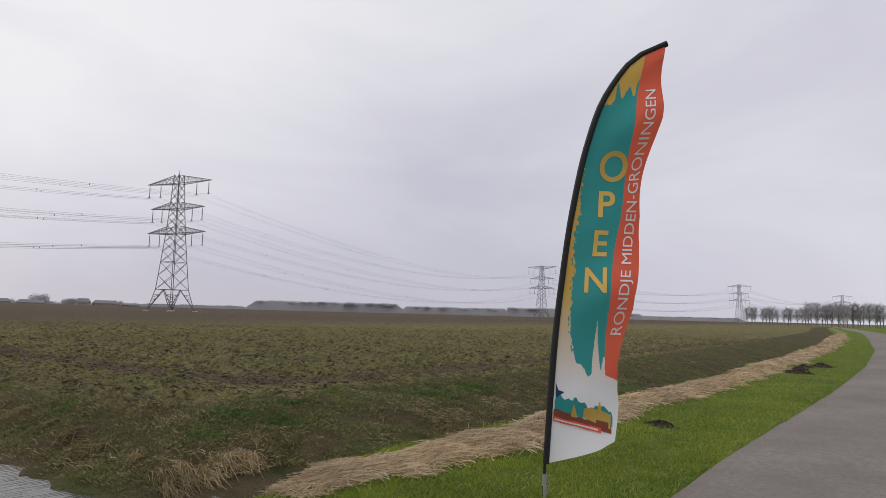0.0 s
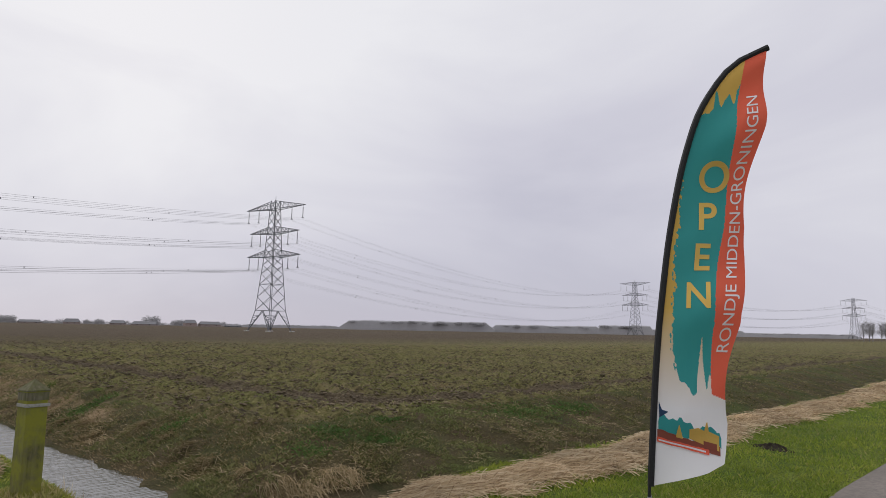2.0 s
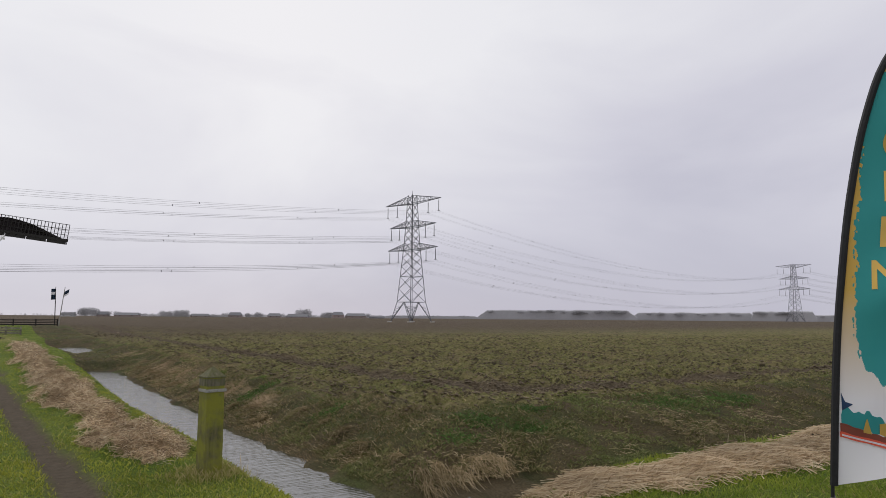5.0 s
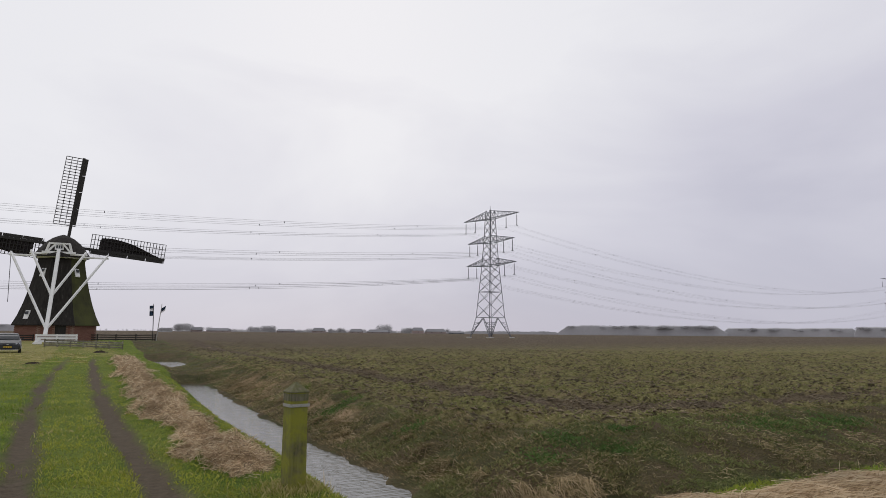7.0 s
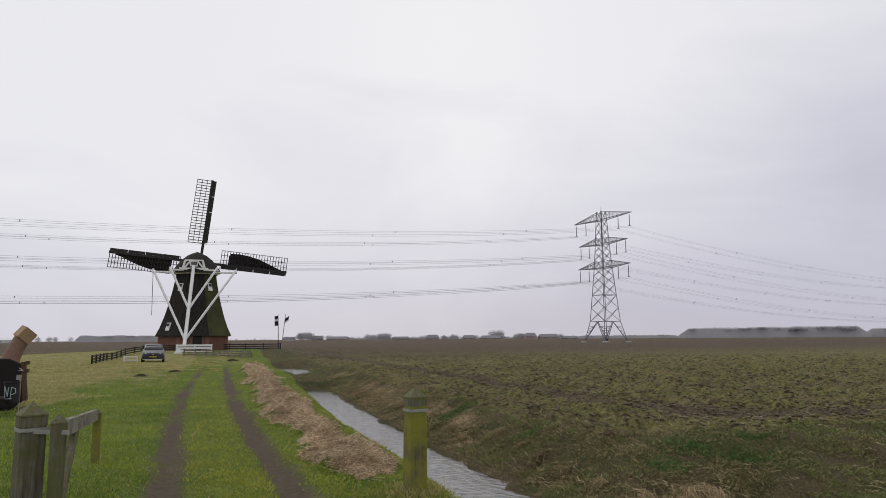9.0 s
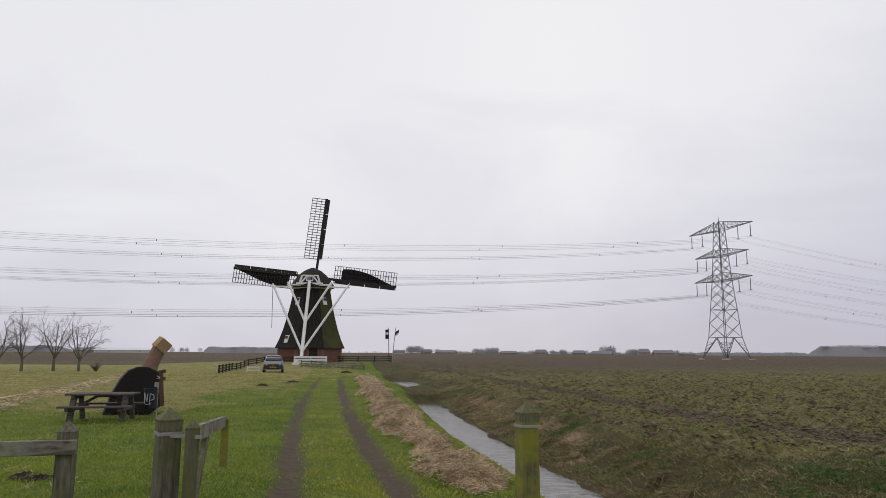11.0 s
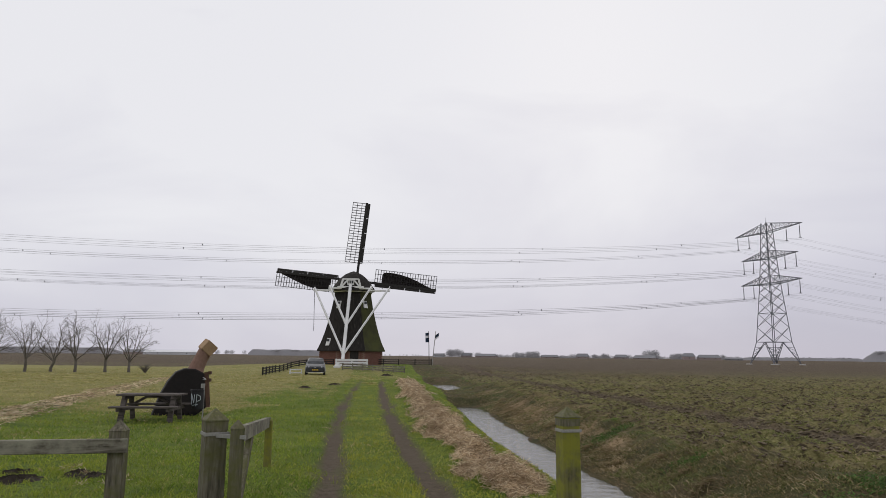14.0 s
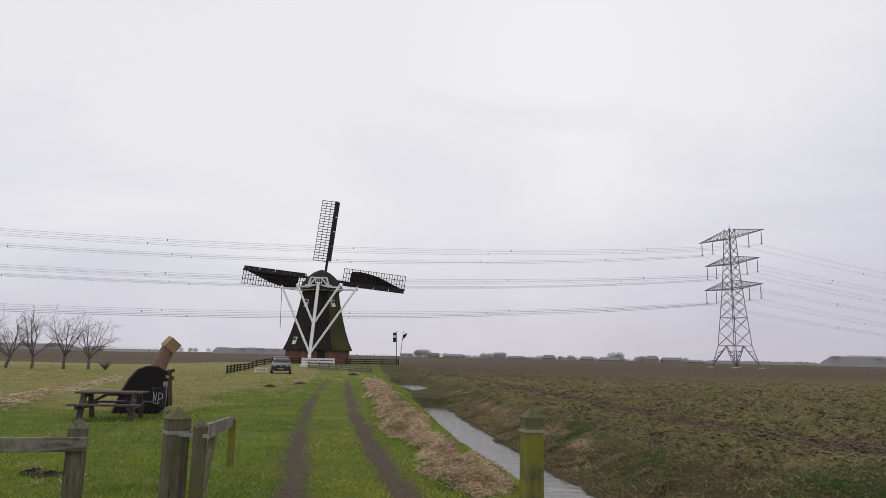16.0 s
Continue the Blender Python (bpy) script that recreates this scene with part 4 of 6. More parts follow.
def build_flag():
    t = thing("feather_flag", "tall teal, ochre and coral feather flag on a black pole", "flag", pose(6.08, 2.67, 0.0))
    zs = np.linspace(0.34, 4.49, 460)
    n = 110
    verts, faces, zone = [], [], []
    for z in zs:
        s0, s1 = float(np.interp(z, POLE_Z, POLE_S)), flag_right(z)
        verts += [flag_point(s0 + (s1 - s0) * q / n, z) for q in range(n + 1)]
    for i in range(len(zs) - 1):
        for q in range(n):
            a = i * (n + 1) + q
            faces.append((a, a + 1, a + n + 2, a + n + 1))
            z = (zs[i] + zs[i + 1]) / 2
            s0, s1 = float(np.interp(z, POLE_Z, POLE_S)), flag_right(z)
            zone.append(flag_zone(s0 + (s1 - s0) * (q + 0.5) / n, z))
    me = mesh_np("cloth", verts, faces, [FL_FADE, FL_TEAL, FL_RED], None, True)
    me.polygons.foreach_set("material_index", np.array(zone, np.int32))
    cloth = new("cloth", me)
    cloth.parent = t
    tagged(cloth, "thin printed polyester cloth rippling in the wind")
    bm = bmesh.new()
    tube(bm, [FLAG_W * s + Vector((0, 0, z)) for s, z in zip(POLE_S, POLE_Z)], [float(v) for v in np.linspace(0.016, 0.008, len(POLE_S))], 8)
    part("pole", bm, BLACK, t)
    bm = bmesh.new()
    zz = np.linspace(0.34, 4.5, 40)
    pts = [FLAG_W * (float(np.interp(z, POLE_Z, POLE_S)) + 0.012) + Vector((0, 0, z)) for z in zz]
    tube(bm, pts, 0.032, 8)
    part("sleeve", bm, BLACK, t, "black pole sleeve along the edge")
    bm = bmesh.new()
    tube(bm, [(0, 0, -0.15), (0, 0, 0.05), (0, 0, 0.24)], [0.012, 0.022, 0.02], 8)
    tube(bm, [(0.02, 0, 0.26), (0.05, -0.03, 0.14), (0.03, -0.01, 0.05)], 0.006, 5)
    part("ground_spike", bm, ZINC, t)
    for ch, s, z, hgt in (("O", 0.50, 3.13, 0.29), ("P", 0.475, 2.75, 0.28), ("E", 0.43, 2.36, 0.26), ("N", 0.345, 2.0, 0.25)):
        k = hgt / 0.72

        def put(x, y, wide, s=s, z=z, k=k, hgt=hgt):
            v = y / 0.72
            return flag_point(s + x * 0.92 + 0.06 * v * hgt / 0.3, z + y, 0.006)

        part("letter", text_mesh(ch, k, put), PRINT_YELLOW, t, "ochre capital letter")

    def put_line(x, y, wide):
        z = 1.58 + x * (2.43 / wide)
        mid = (float(np.interp(z, [1.13, 1.21, 1.78, 2.22, 3.04, 3.92, 4.36], [0.60, 0.585, 0.59, 0.64, 0.77, 0.87, 0.95])) + flag_right(z)) / 2
        return flag_point(mid + 0.052 - y, z, 0.006)

    part("lettering", text_mesh("RONDJE MIDDEN-GRONINGEN", 0.14, put_line), PRINT_WHITE, t, "white capitals running up the red edge")
    # small painted emblem on the white foot, drawn as plain shapes
    def shape(lower, upper, s0, s1, lift, ragged=0.0, n=30, seed=1):
        """A patch between two outlines that run along the cloth."""
        bm = bmesh.new()
        rows = []
        for i in range(n + 1):
            s = s0 + (s1 - s0) * i / n
            f = i / n
            jag = ragged * (float(vnoise(i * 0.9, seed * 3.1)) - 0.5)
            lo, hi = np.interp(f, *lower) + jag * 0.6, np.interp(f, *upper) + jag
            rows.append([bm.verts.new(flag_point(s, lo + (hi - lo) * q / 4 + 0.10 - 0.22 * (s - 0.1), lift)) for q in range(5)])
        for a, b in zip(rows, rows[1:]):
            for q in range(4):
                bm.faces.new((a[q], b[q], b[q + 1], a[q + 1]))
        return bm

    flat = lambda z: ((0, 1), (z, z))
    part("emblem", shape(flat(0.74), ((0, 0.04, 0.1, 0.3, 0.5, 0.62, 0.8, 1), (0.86, 0.90, 0.89, 0.90, 0.88, 0.84, 0.88, 0.84)), 0.09, 0.66, 0.005, 0.06), FL_TEAL, t)
    part("emblem", shape(((0, 1), (0.87, 0.94)), ((0, 0.3, 1), (1.02, 0.95, 0.945)), 0.10, 0.18, 0.006, 0.0, 6), FL_NAVY, t, "dark mill shape in the emblem")
    part("emblem", shape(flat(0.665), ((0, 0.2, 0.5, 1), (0.77, 0.755, 0.735, 0.745)), 0.08, 0.65, 0.008, 0.02, 24, 2), FL_BROWN, t)
    part("emblem", shape(flat(0.73), ((0, 0.45, 1), (0.75, 0.86, 0.74)), 0.25, 0.31, 0.010, 0.0, 8), FL_YELLOW, t)
    part("emblem", shape(((0, 0.5, 1), (0.745, 0.72, 0.70)), ((0, 0.15, 0.3, 0.5, 0.56, 0.6, 0.64, 1), (0.83, 0.845, 0.86, 0.845, 0.93, 0.93, 0.85, 0.83)), 0.37, 0.64, 0.011, 0.0, 40), FL_YELLOW, t)
    part("emblem", shape(flat(0.695), flat(0.755), 0.50, 0.62, 0.013, 0.0, 8), FL_BROWN, t)
    part("emblem", shape(flat(0.645), flat(0.69), 0.075, 0.55, 0.014, 0.012, 24, 3), FL_RED, t)
    part("emblem", shape(flat(0.660), flat(0.675), 0.09, 0.52, 0.017, 0.0, 16), FL_WHITE, t, "bar of lettering too small to read")


build_flag()


# ---- gate at the start of the track ----
def build_post(name, label, m, width, height, mat, strap, lichen=False):
    t = thing(name, label, "post", m)
    w = width / 2
    bm = bmesh.new()
    sh = height - 0.11
    rings = []
    for z, k in ((-0.4, 1.0), (0.3, 1.01), (sh - 0.02, 0.985), (sh, 1.06), (sh + 0.012, 1.05), (height - 0.012, 0.12), (height, 0.04)):
        rings.append([Vector((sx * w * k, sy * w * k, z)) for sx, sy in ((-1, -1), (-0.05, -1.0), (1, -1), (1, 1), (-1, 1))])
    loft(bm, rings)
    bmesh.ops.bevel(bm, geom=[e for e in bm.edges if abs(e.verts[0].co.z - e.verts[1].co.z) > 0.15], offset=0.008, segments=1, affect='EDGES')
    part("shaft", bm, mat, t)
    bm = bmesh.new()
    k = w * 1.075
    loft(bm, [[Vector((sx * a, sy * a, z)) for sx, sy in ((-1, -1), (1, -1), (1, 1), (-1, 1))] for z, a in ((sh - 0.09, w * 1.02), (sh - 0.005, w * 1.02), (sh, k), (sh + 0.012, k), (height + 0.006, w * 0.05))])
    part("top", bm, POST_GREY, t, "weathered pointed top")
    if strap:
        bm = bmesh.new()
        for sx, sy, lx, ly in ((0, -1, 1, 0), (1, 0, 0, 1), (-1, 0, 0, 1)):
            box(bm, (sx * (w + 0.004), sy * (w + 0.004), strap), (lx * (width + 0.03) + 0.008, ly * width + 0.008, 0.034), bevel=0.003)
        tube(bm, [(0.02, -w - 0.006, strap), (0.02, -w - 0.02, strap)], 0.009, 8)
        tube(bm, [(-w * 0.75, -w - 0.006, strap), (-w * 0.75, -w - 0.02, strap)], 0.009, 8)
        part("strap", bm, ZINC, t, "dull metal strap")
    if lichen:
        bm = bmesh.new()
        for k in range(12):
            a = random.random()
            box(bm, (random.uniform(-w, w) * 0.9, -w * 1.03 * (1 - 0.75 * a), sh + 0.01 + 0.085 * a), (0.010, 0.008, 0.008), bevel=0.003)
        part("lichen", bm, LICHEN, t, "specks of yellow lichen")
    return t


build_post("gate_post", "thick wooden gate post green with algae, pointed top and metal strap", pose(2.32, 7.55, -0.02, 0, 0, 8), 0.205, 1.18, POST_GREEN, 0.93)
build_post("gate_post", "thick weathered grey oak gate post with pointed top and lichen", pose(-1.44, 6.95, -0.02, 0, 0, 24), 0.205, 1.205, POST_GREY, 0.975, True)


def build_barrier():
    t = thing("swing_gate", "open swing gate of grey weathered timber hanging from its post", "gate")
    hinge, end = Vector((-1.19, 6.78, 0)), Vector((-1.47, 11.05, 0))
    m = pose(hinge.x, hinge.y, 0, 0, 0, 10)
    bm = bmesh.new()
    w = 0.065
    loft(bm, [[m @ Vector((sx * w * k, sy * w * k, z)) for sx, sy in ((-1, -1), (1, -1), (1, 1), (-1, 1))] for z, k in ((0.06, 0.95), (1.0, 1), (1.02, 1.05), (1.095, 0.1))])
    part("hinge_stile", bm, POST_GREY, t)
    bm = bmesh.new()
    bar(bm, hinge + Vector((-0.0, 0.06, 0.95)), end + Vector((0, 0.05, 0.66)), 0.07, 0.13, bevel=0.01)
    part("top_rail", bm, RAIL_GREY, t)
    bm = bmesh.new()
    bar(bm, hinge + Vector((0, 0.05, 0.12)), hinge.lerp(end, 0.34) + Vector((0, 0, 0.82)), 0.05, 0.14, bevel=0.008)
    part("brace", bm, POST_GREY, t)
    bm = bmesh.new()
    bar(bm, end + Vector((0.03, 0, -0.1)), end + Vector((0.03, 0, 0.70)), 0.11, 0.09, bevel=0.01)
    part("end_stile", bm, POST_GREEN, t)
    bm = bmesh.new()
    tube(bm, [end + Vector((-0.04 + 0.08 * math.cos(a), -0.02 + 0.09 * math.sin(a), 0.66 + 0.03 * math.sin(2 * a))) for a in np.linspace(0, 6.1, 14)], 0.008, 5)
    part("wire_loop", bm, ZINC, t)
    for z in (0.94, 0.18):
        bm = bmesh.new()
        bar(bm, (-1.40, 6.86, z), (-1.10, 6.70, z), 0.02, 0.035)
        part("strap_hinge", bm, ZINC, t, "dull metal strap hinge")


build_barrier()


def build_rail_fence():
    t = thing("low_rail_fence", "low fence of one lichened grey rail on short pointed posts", "fence")
    posts = ((-2.46, 7.35), (-4.6, 7.2), (-6.7, 7.05))
    for px, py in posts:
        bm = bmesh.new()
        w = 0.075
        loft(bm, [[Vector((px + sx * w * k, py + sy * w * k, z)) for sx, sy in ((-1, -1), (1, -1), (1, 1), (-1, 1))] for z, k in ((-0.3, 1), (0.93, 1), (0.94, 1.05), (1.04, 0.12))])
        part("post", bm, POST_GREY, t)
    bm = bmesh.new()
    bar(bm, (-2.34, 7.25, 0.80), (-6.9, 6.95, 0.80), 0.045, 0.14, bevel=0.006)
    part("rail", bm, RAIL_GREY, t)
    bm = bmesh.new()
    bar(bm, (-2.36, 7.25, 0.19), (-6.9, 6.95, 0.19), 0.045, 0.13, bevel=0.006)
    part("rail", bm, RAIL_GREY, t)


build_rail_fence()


# ---- meadow: picnic table, steel hood, litter bin ----
def build_table():
    t = thing("picnic_table", "dark weathered wooden picnic table with fixed benches on the grass", "picnic table", pose(-5.36, 18.4, 0.0, 0, 0, -1.5))
    for k in range(5):
        bm = bmesh.new()
        box(bm, (random.uniform(-0.01, 0.01), -0.30 + 0.15 * k, 0.665), (1.56, 0.135, 0.045), bevel=0.008)
        part("tabletop_plank", bm, TABLEWOOD, t)
    for s in (-1, 1):
        for k in range(2):
            bm = bmesh.new()
            box(bm, (0.02, s * (0.56 + 0.13 * k), 0.385), (1.66, 0.12, 0.045), bevel=0.008)
            part("bench_plank", bm, TABLEWOOD, t)
    for s in (-1, 1):
        x = s * 0.60
        bm = bmesh.new()
        box(bm, (x, 0, 0.60), (0.09, 0.68, 0.09), bevel=0.01)
        part("crosspiece", bm, TABLEWOOD, t)
        bm = bmesh.new()
        box(bm, (x, 0, 0.32), (0.09, 1.36, 0.09), bevel=0.01)
        part("crosspiece", bm, TABLEWOOD, t)
        for q in (-1, 1):
            bm = bmesh.new()
            bar(bm, (x, q * 0.46, -0.03), (x, q * 0.22, 0.62), 0.11, 0.08, bevel=0.008)
            part("leg", bm, TABLEWOOD, t)
        bm = bmesh.new()
        bar(bm, (x, 0, 0.34), (s * 0.12, 0, 0.62), 0.09, 0.06, bevel=0.006)
        part("brace", bm, TABLEWOOD, t)
    bm = bmesh.new()
    box(bm, (0, 0, 0.61), (0.3, 0.09, 0.06), bevel=0.006)
    part("brace", bm, TABLEWOOD, t)


build_table()
TAR = simple("black_tarred_steel", (0.008, 0.007, 0.007), (0.022, 0.017, 0.015), 3, 0.75, 0.1, 0.5, 0.02)
RUST = simple("rusty_brown_steel", (0.06, 0.032, 0.022), (0.14, 0.08, 0.052), 4, 0.85, 0.1, 0.4, 0.01)
PIPE = simple("pale_rusted_pipe", (0.20, 0.115, 0.085), (0.31, 0.20, 0.155), 3, 0.85, 0.0, 0.3, 0.01)
BOXWOOD = simple("weathered_tan_board", (0.24, 0.15, 0.085), (0.42, 0.29, 0.17), 5, 0.85)


def build_hood():
    t = thing("pump_hood", "black tarred steel hood with a leaning rusty pipe and boxed end", "sculpture", pose(-5.0, 20.4, 0.0))
    prof = [(-0.82, -0.05), (-0.74, 0.18), (-0.62, 0.55), (-0.42, 0.95), (-0.22, 1.20), (0.02, 1.30), (0.30, 1.29), (0.55, 1.17), (0.66, 0.95), (0.72, 0.6), (0.76, 0.30), (0.55, 0.12), (0.3, -0.05)]
    bm = bmesh.new()
    rows = []
    for dpt, k in ((-0.42, 0.97), (-0.40, 1.0), (0.0, 1.0), (0.35, 0.96), (0.6, 0.9), (0.62, 0.86)):
        rows.append([Vector((x * k - 0.34 * (dpt + 0.42), dpt, max(z, -0.05) * k)) for x, z in prof])
    loft(bm, rows)
    part("hood", bm, TAR, t)
    bm = bmesh.new()
    bar(bm, (0.60, -0.36, 1.2), (0.70, -0.36, 0.22), 0.13, 0.10, bevel=0.01)
    for z in (1.18, 0.98):
        box(bm, (0.69, -0.36, z), (0.09, 0.16, 0.09), bevel=0.01)
    part("rim_plate", bm, RUST, t, "rusty brown edge plate")
    bm = bmesh.new()
    tube(bm, [(0.20, -0.1, 1.1), (0.27, -0.1, 1.36), (0.38, -0.12, 1.60), (0.50, -0.14, 1.84)], [0.24, 0.21, 0.195, 0.195], 16)
    part("pipe", bm, PIPE, t, "pale rusted leaning pipe")
    bm = bmesh.new()
    rot = Euler((radians(12), radians(38), radians(38)))
    box(bm, (0.55, -0.16, 1.90), (0.36, 0.36, 0.32), rot, 0.012)
    part("boxed_end", bm, BOXWOOD, t, "tan wooden box end")
    bm = bmesh.new()
    for k, (x0, w) in enumerate(((-0.70, 0.2), (-0.42, 0.16), (-0.18, 0.24), (0.06, 0.14), (0.2, 0.2))):
        vs = [bm.verts.new(p) for p in ((x0, -0.43, 0.1), (x0 + w, -0.43, 0.1), (x0 + w * 0.9, -0.52, -0.02), (x0 + 0.3 * w, -0.55, 0.0))]
        bm.faces.new(vs)
    bmesh.ops.solidify(bm, geom=bm.faces[:], thickness=0.015)
    part("torn_skirt", bm, TAR, t)
    bm = bmesh.new()
    for a, b in (((0.56, -0.47, 1.06), (0.66, -0.47, 0.99)), ((0.56, -0.47, 0.99), (0.66, -0.47, 0.99)), ((0.56, -0.47, 1.06), (0.64, -0.47, 1.02))):
        bar(bm, (a[0] - 0.04, -0.435, a[2]), (b[0] - 0.04, -0.435, b[2]), 0.018, 0.008)
    part("chalk_mark", bm, WHITE, t, "small pale chalk arrow")


build_hood()


def build_bin():
    t = thing("litter_bin", "black round litter bin with pale graffiti strokes on a thin post", "litter bin", pose(-4.38, 19.0, 0.0))
    bm = bmesh.new()
    n = 18
    ring = lambda r, z, sh=0.0: [Vector((r * math.cos(2 * math.pi * k / n) + sh, r * math.sin(2 * math.pi * k / n), z)) for k in range(n)]
    loft(bm, [ring(0.145, 0.25, 0.03), ring(0.155, 0.27, 0.03), ring(0.168, 0.72), ring(0.18, 0.735), ring(0.18, 0.76), ring(0.155, 0.76), ring(0.13, 0.36, 0.02)])
    part("drum", bm, BLACK, t)
    bm = bmesh.new()
    tube(bm, [(0.165, 0.02, -0.1), (0.165, 0.02, 0.92)], 0.02, 8)
    box(bm, (0.12, -0.02, 0.86), (0.07, 0.03, 0.12), bevel=0.005)
    part("post", bm, ZINC, t)
    pale = simple("pale_blue_spray_paint", (0.36, 0.42, 0.44), (0.58, 0.62, 0.63), 30, 0.8)
    bm = bmesh.new()
    for (a, b) in (((-0.12, 0.66), (-0.10, 0.38)), ((-0.12, 0.66), (-0.04, 0.42)), ((-0.04, 0.42), (-0.03, 0.64)), ((0.03, 0.64), (0.02, 0.34)), ((0.03, 0.64), (0.11, 0.60)), ((0.11, 0.60), (0.12, 0.50)), ((0.12, 0.50), (0.04, 0.46)), ((-0.08, 0.36), (0.06, 0.38))):
        on = lambda p: Vector((p[0], -math.sqrt(max(0.001, 0.176**2 - p[0] ** 2)), p[1]))
        bar(bm, on(a), on(b), 0.014, 0.014)
    part("graffiti", bm, pale, t, "pale sprayed strokes that cannot be read")


build_bin()


# ---- bare orchard trees ----
BARK = simple("grey_brown_bark", (0.085, 0.075, 0.062), (0.19, 0.17, 0.145), 8, 0.95)


def limb(bm, p, d, length, rad, depth, rng, most, rise=0.10):
    """A crooked limb with side shoots along its outer part."""
    n = 6 if depth < 2 else 4
    pts, rr = [p], [rad]
    for k in range(n):
        d = (d + Vector((rng.uniform(-1, 1), rng.uniform(-1, 1), rng.uniform(-0.8, 0.9))) * 0.24 + Vector((0, 0, rise))).normalized()
        pts.append(pts[-1] + d * (length / n))
        rr.append(max(0.007, rad * (1 - 0.75 * (k + 1) / n)))
    tube(bm, pts, rr, 5 if depth < 1 else 3, False)
    if depth >= most:
        return
    shoots = 9 if depth == 0 else 6
    for k in range(shoots):
        f = 0.22 + 0.76 * (k + rng.random()) / shoots
        i = min(n - 1, int(f * n))
        at = pts[i].lerp(pts[i + 1], f * n - i)
        run = (pts[i + 1] - pts[i]).normalized()
        out = run.cross(Vector((rng.uniform(-1, 1), rng.uniform(-1, 1), rng.uniform(-1, 1)))).normalized()
        limb(bm, at, (run * 0.75 + out * rng.uniform(0.55, 1.0)).normalized(), length * rng.uniform(0.30, 0.52) * (1.1 - 0.4 * f), max(0.007, rr[i] * 0.55), depth + 1, rng, most, 0.03)


def build_tree(name, label, group, height, trunk_r, seed):
    """A low-branching fruit tree with a broad rounded crown."""
    rng = random.Random(seed)
    t = thing(name, label, "tree", group=group)
    tr, cr = bmesh.new(), bmesh.new()
    fork = height * rng.uniform(0.20, 0.26)
    lean = Vector((rng.uniform(-0.25, 0.25), rng.uniform(-0.2, 0.2), fork))
    tube(tr, [(0, 0, -0.15), (0.03, 0, fork * 0.3), lean * 0.7 + Vector((rng.uniform(-0.1, 0.1), 0, 0)), lean], [trunk_r * 1.25, trunk_r, trunk_r * 0.9, trunk_r * 0.85], 8)
    part("trunk", tr, BARK, t)
    base, n = rng.uniform(0, 6.28), 6
    for k in range(n):
        a = base + 6.283 * k / n + rng.uniform(-0.35, 0.35)
        tilt = (0.35, 0.85, 0.6, 0.95, 0.5, 0.8)[k] + rng.uniform(-0.1, 0.1)
        d = Vector((math.cos(a) * math.sin(tilt), math.sin(a) * math.sin(tilt), math.cos(tilt)))
        limb(cr, lean * rng.uniform(0.72, 1.0), d, height * rng.uniform(0.52, 0.68), trunk_r * 0.45, 0, rng, 2, 0.03)
    part("crown", cr, BARK, t, "crown of bare twigs")
    return t


fruit = [build_tree("fruit_tree", "bare spreading fruit tree in winter at the meadow's edge", "row of bare orchard trees", 5.6, 0.12, s) for s in (3, 8, 14)]
for n, (tx, ty, tr, k) in enumerate(((-29.2, 63.2, 0, 0), (-27.0, 63.0, 40, 1), (-24.8, 62.6, 90, 2), (-22.5, 63.2, 200, 0), (-20.5, 63.2, 140, 1), (-31.6, 62.6, 260, 2), (-34.4, 62.0, 300, 1))):
    m = pose(tx, ty, float(land(tx, ty)), 0, 0, tr)
    if n < 3:
        fruit[k].matrix_world = m
    else:
        copy_thing(fruit[k], m)


def build_bush(x, y, size, seed):
    rng = random.Random(seed)
    bm = bmesh.new()
    for k in range(60):
        a, b = rng.uniform(0, 6.28), rng.uniform(0.2, 1.0)
        q = Vector((math.cos(a) * size * b, math.sin(a) * size * b, size * rng.uniform(0.6, 1.3)))
        tube(bm, [(0, 0, -0.05), q * 0.5 + Vector((0, 0, 0.1)), q], [0.02, 0.014, 0.006], 3, False)
    solo("bush", bm, BARK, "small bare brown bush in the rough meadow", "bush", pose(x, y, 0))


build_bush(-18.6, 61.5, 0.7, 1)
build_bush(-13.5, 57.5, 0.75, 2)


# ---- fences, bench and flags round the mill ----
def board_fence(name, label, line, height, rails, mat, every=2.2, post_w=0.12, rail_h=0.11):
    """Rails along a line of ground places, with posts at even steps."""
    t = thing(name, label, "fence")
    pts = [Vector((x, y, float(land(x, y)))) for x, y in line]
    out = []
    for a, b in zip(pts, pts[1:]):
        n = max(1, round((b - a).length / every))
        out += [a.lerp(b, k / n) for k in range(n)]
    out.append(pts[-1])
    out = [Vector((p.x, p.y, float(land(p.x, p.y)))) for p in out]
    for p in out:
        bm = bmesh.new()
        box(bm, p + Vector((0, 0, height / 2 - 0.1)), (post_w, post_w, height + 0.25), bevel=0.012)
        part("post", bm, mat, t)
    for z in rails:
        for a, b in zip(out, out[1:]):
            bm = bmesh.new()
            bar(bm, a + Vector((0, -0.07, z)), b + Vector((0, -0.07, z)), 0.045, rail_h)
            part("rail", bm, mat, t)


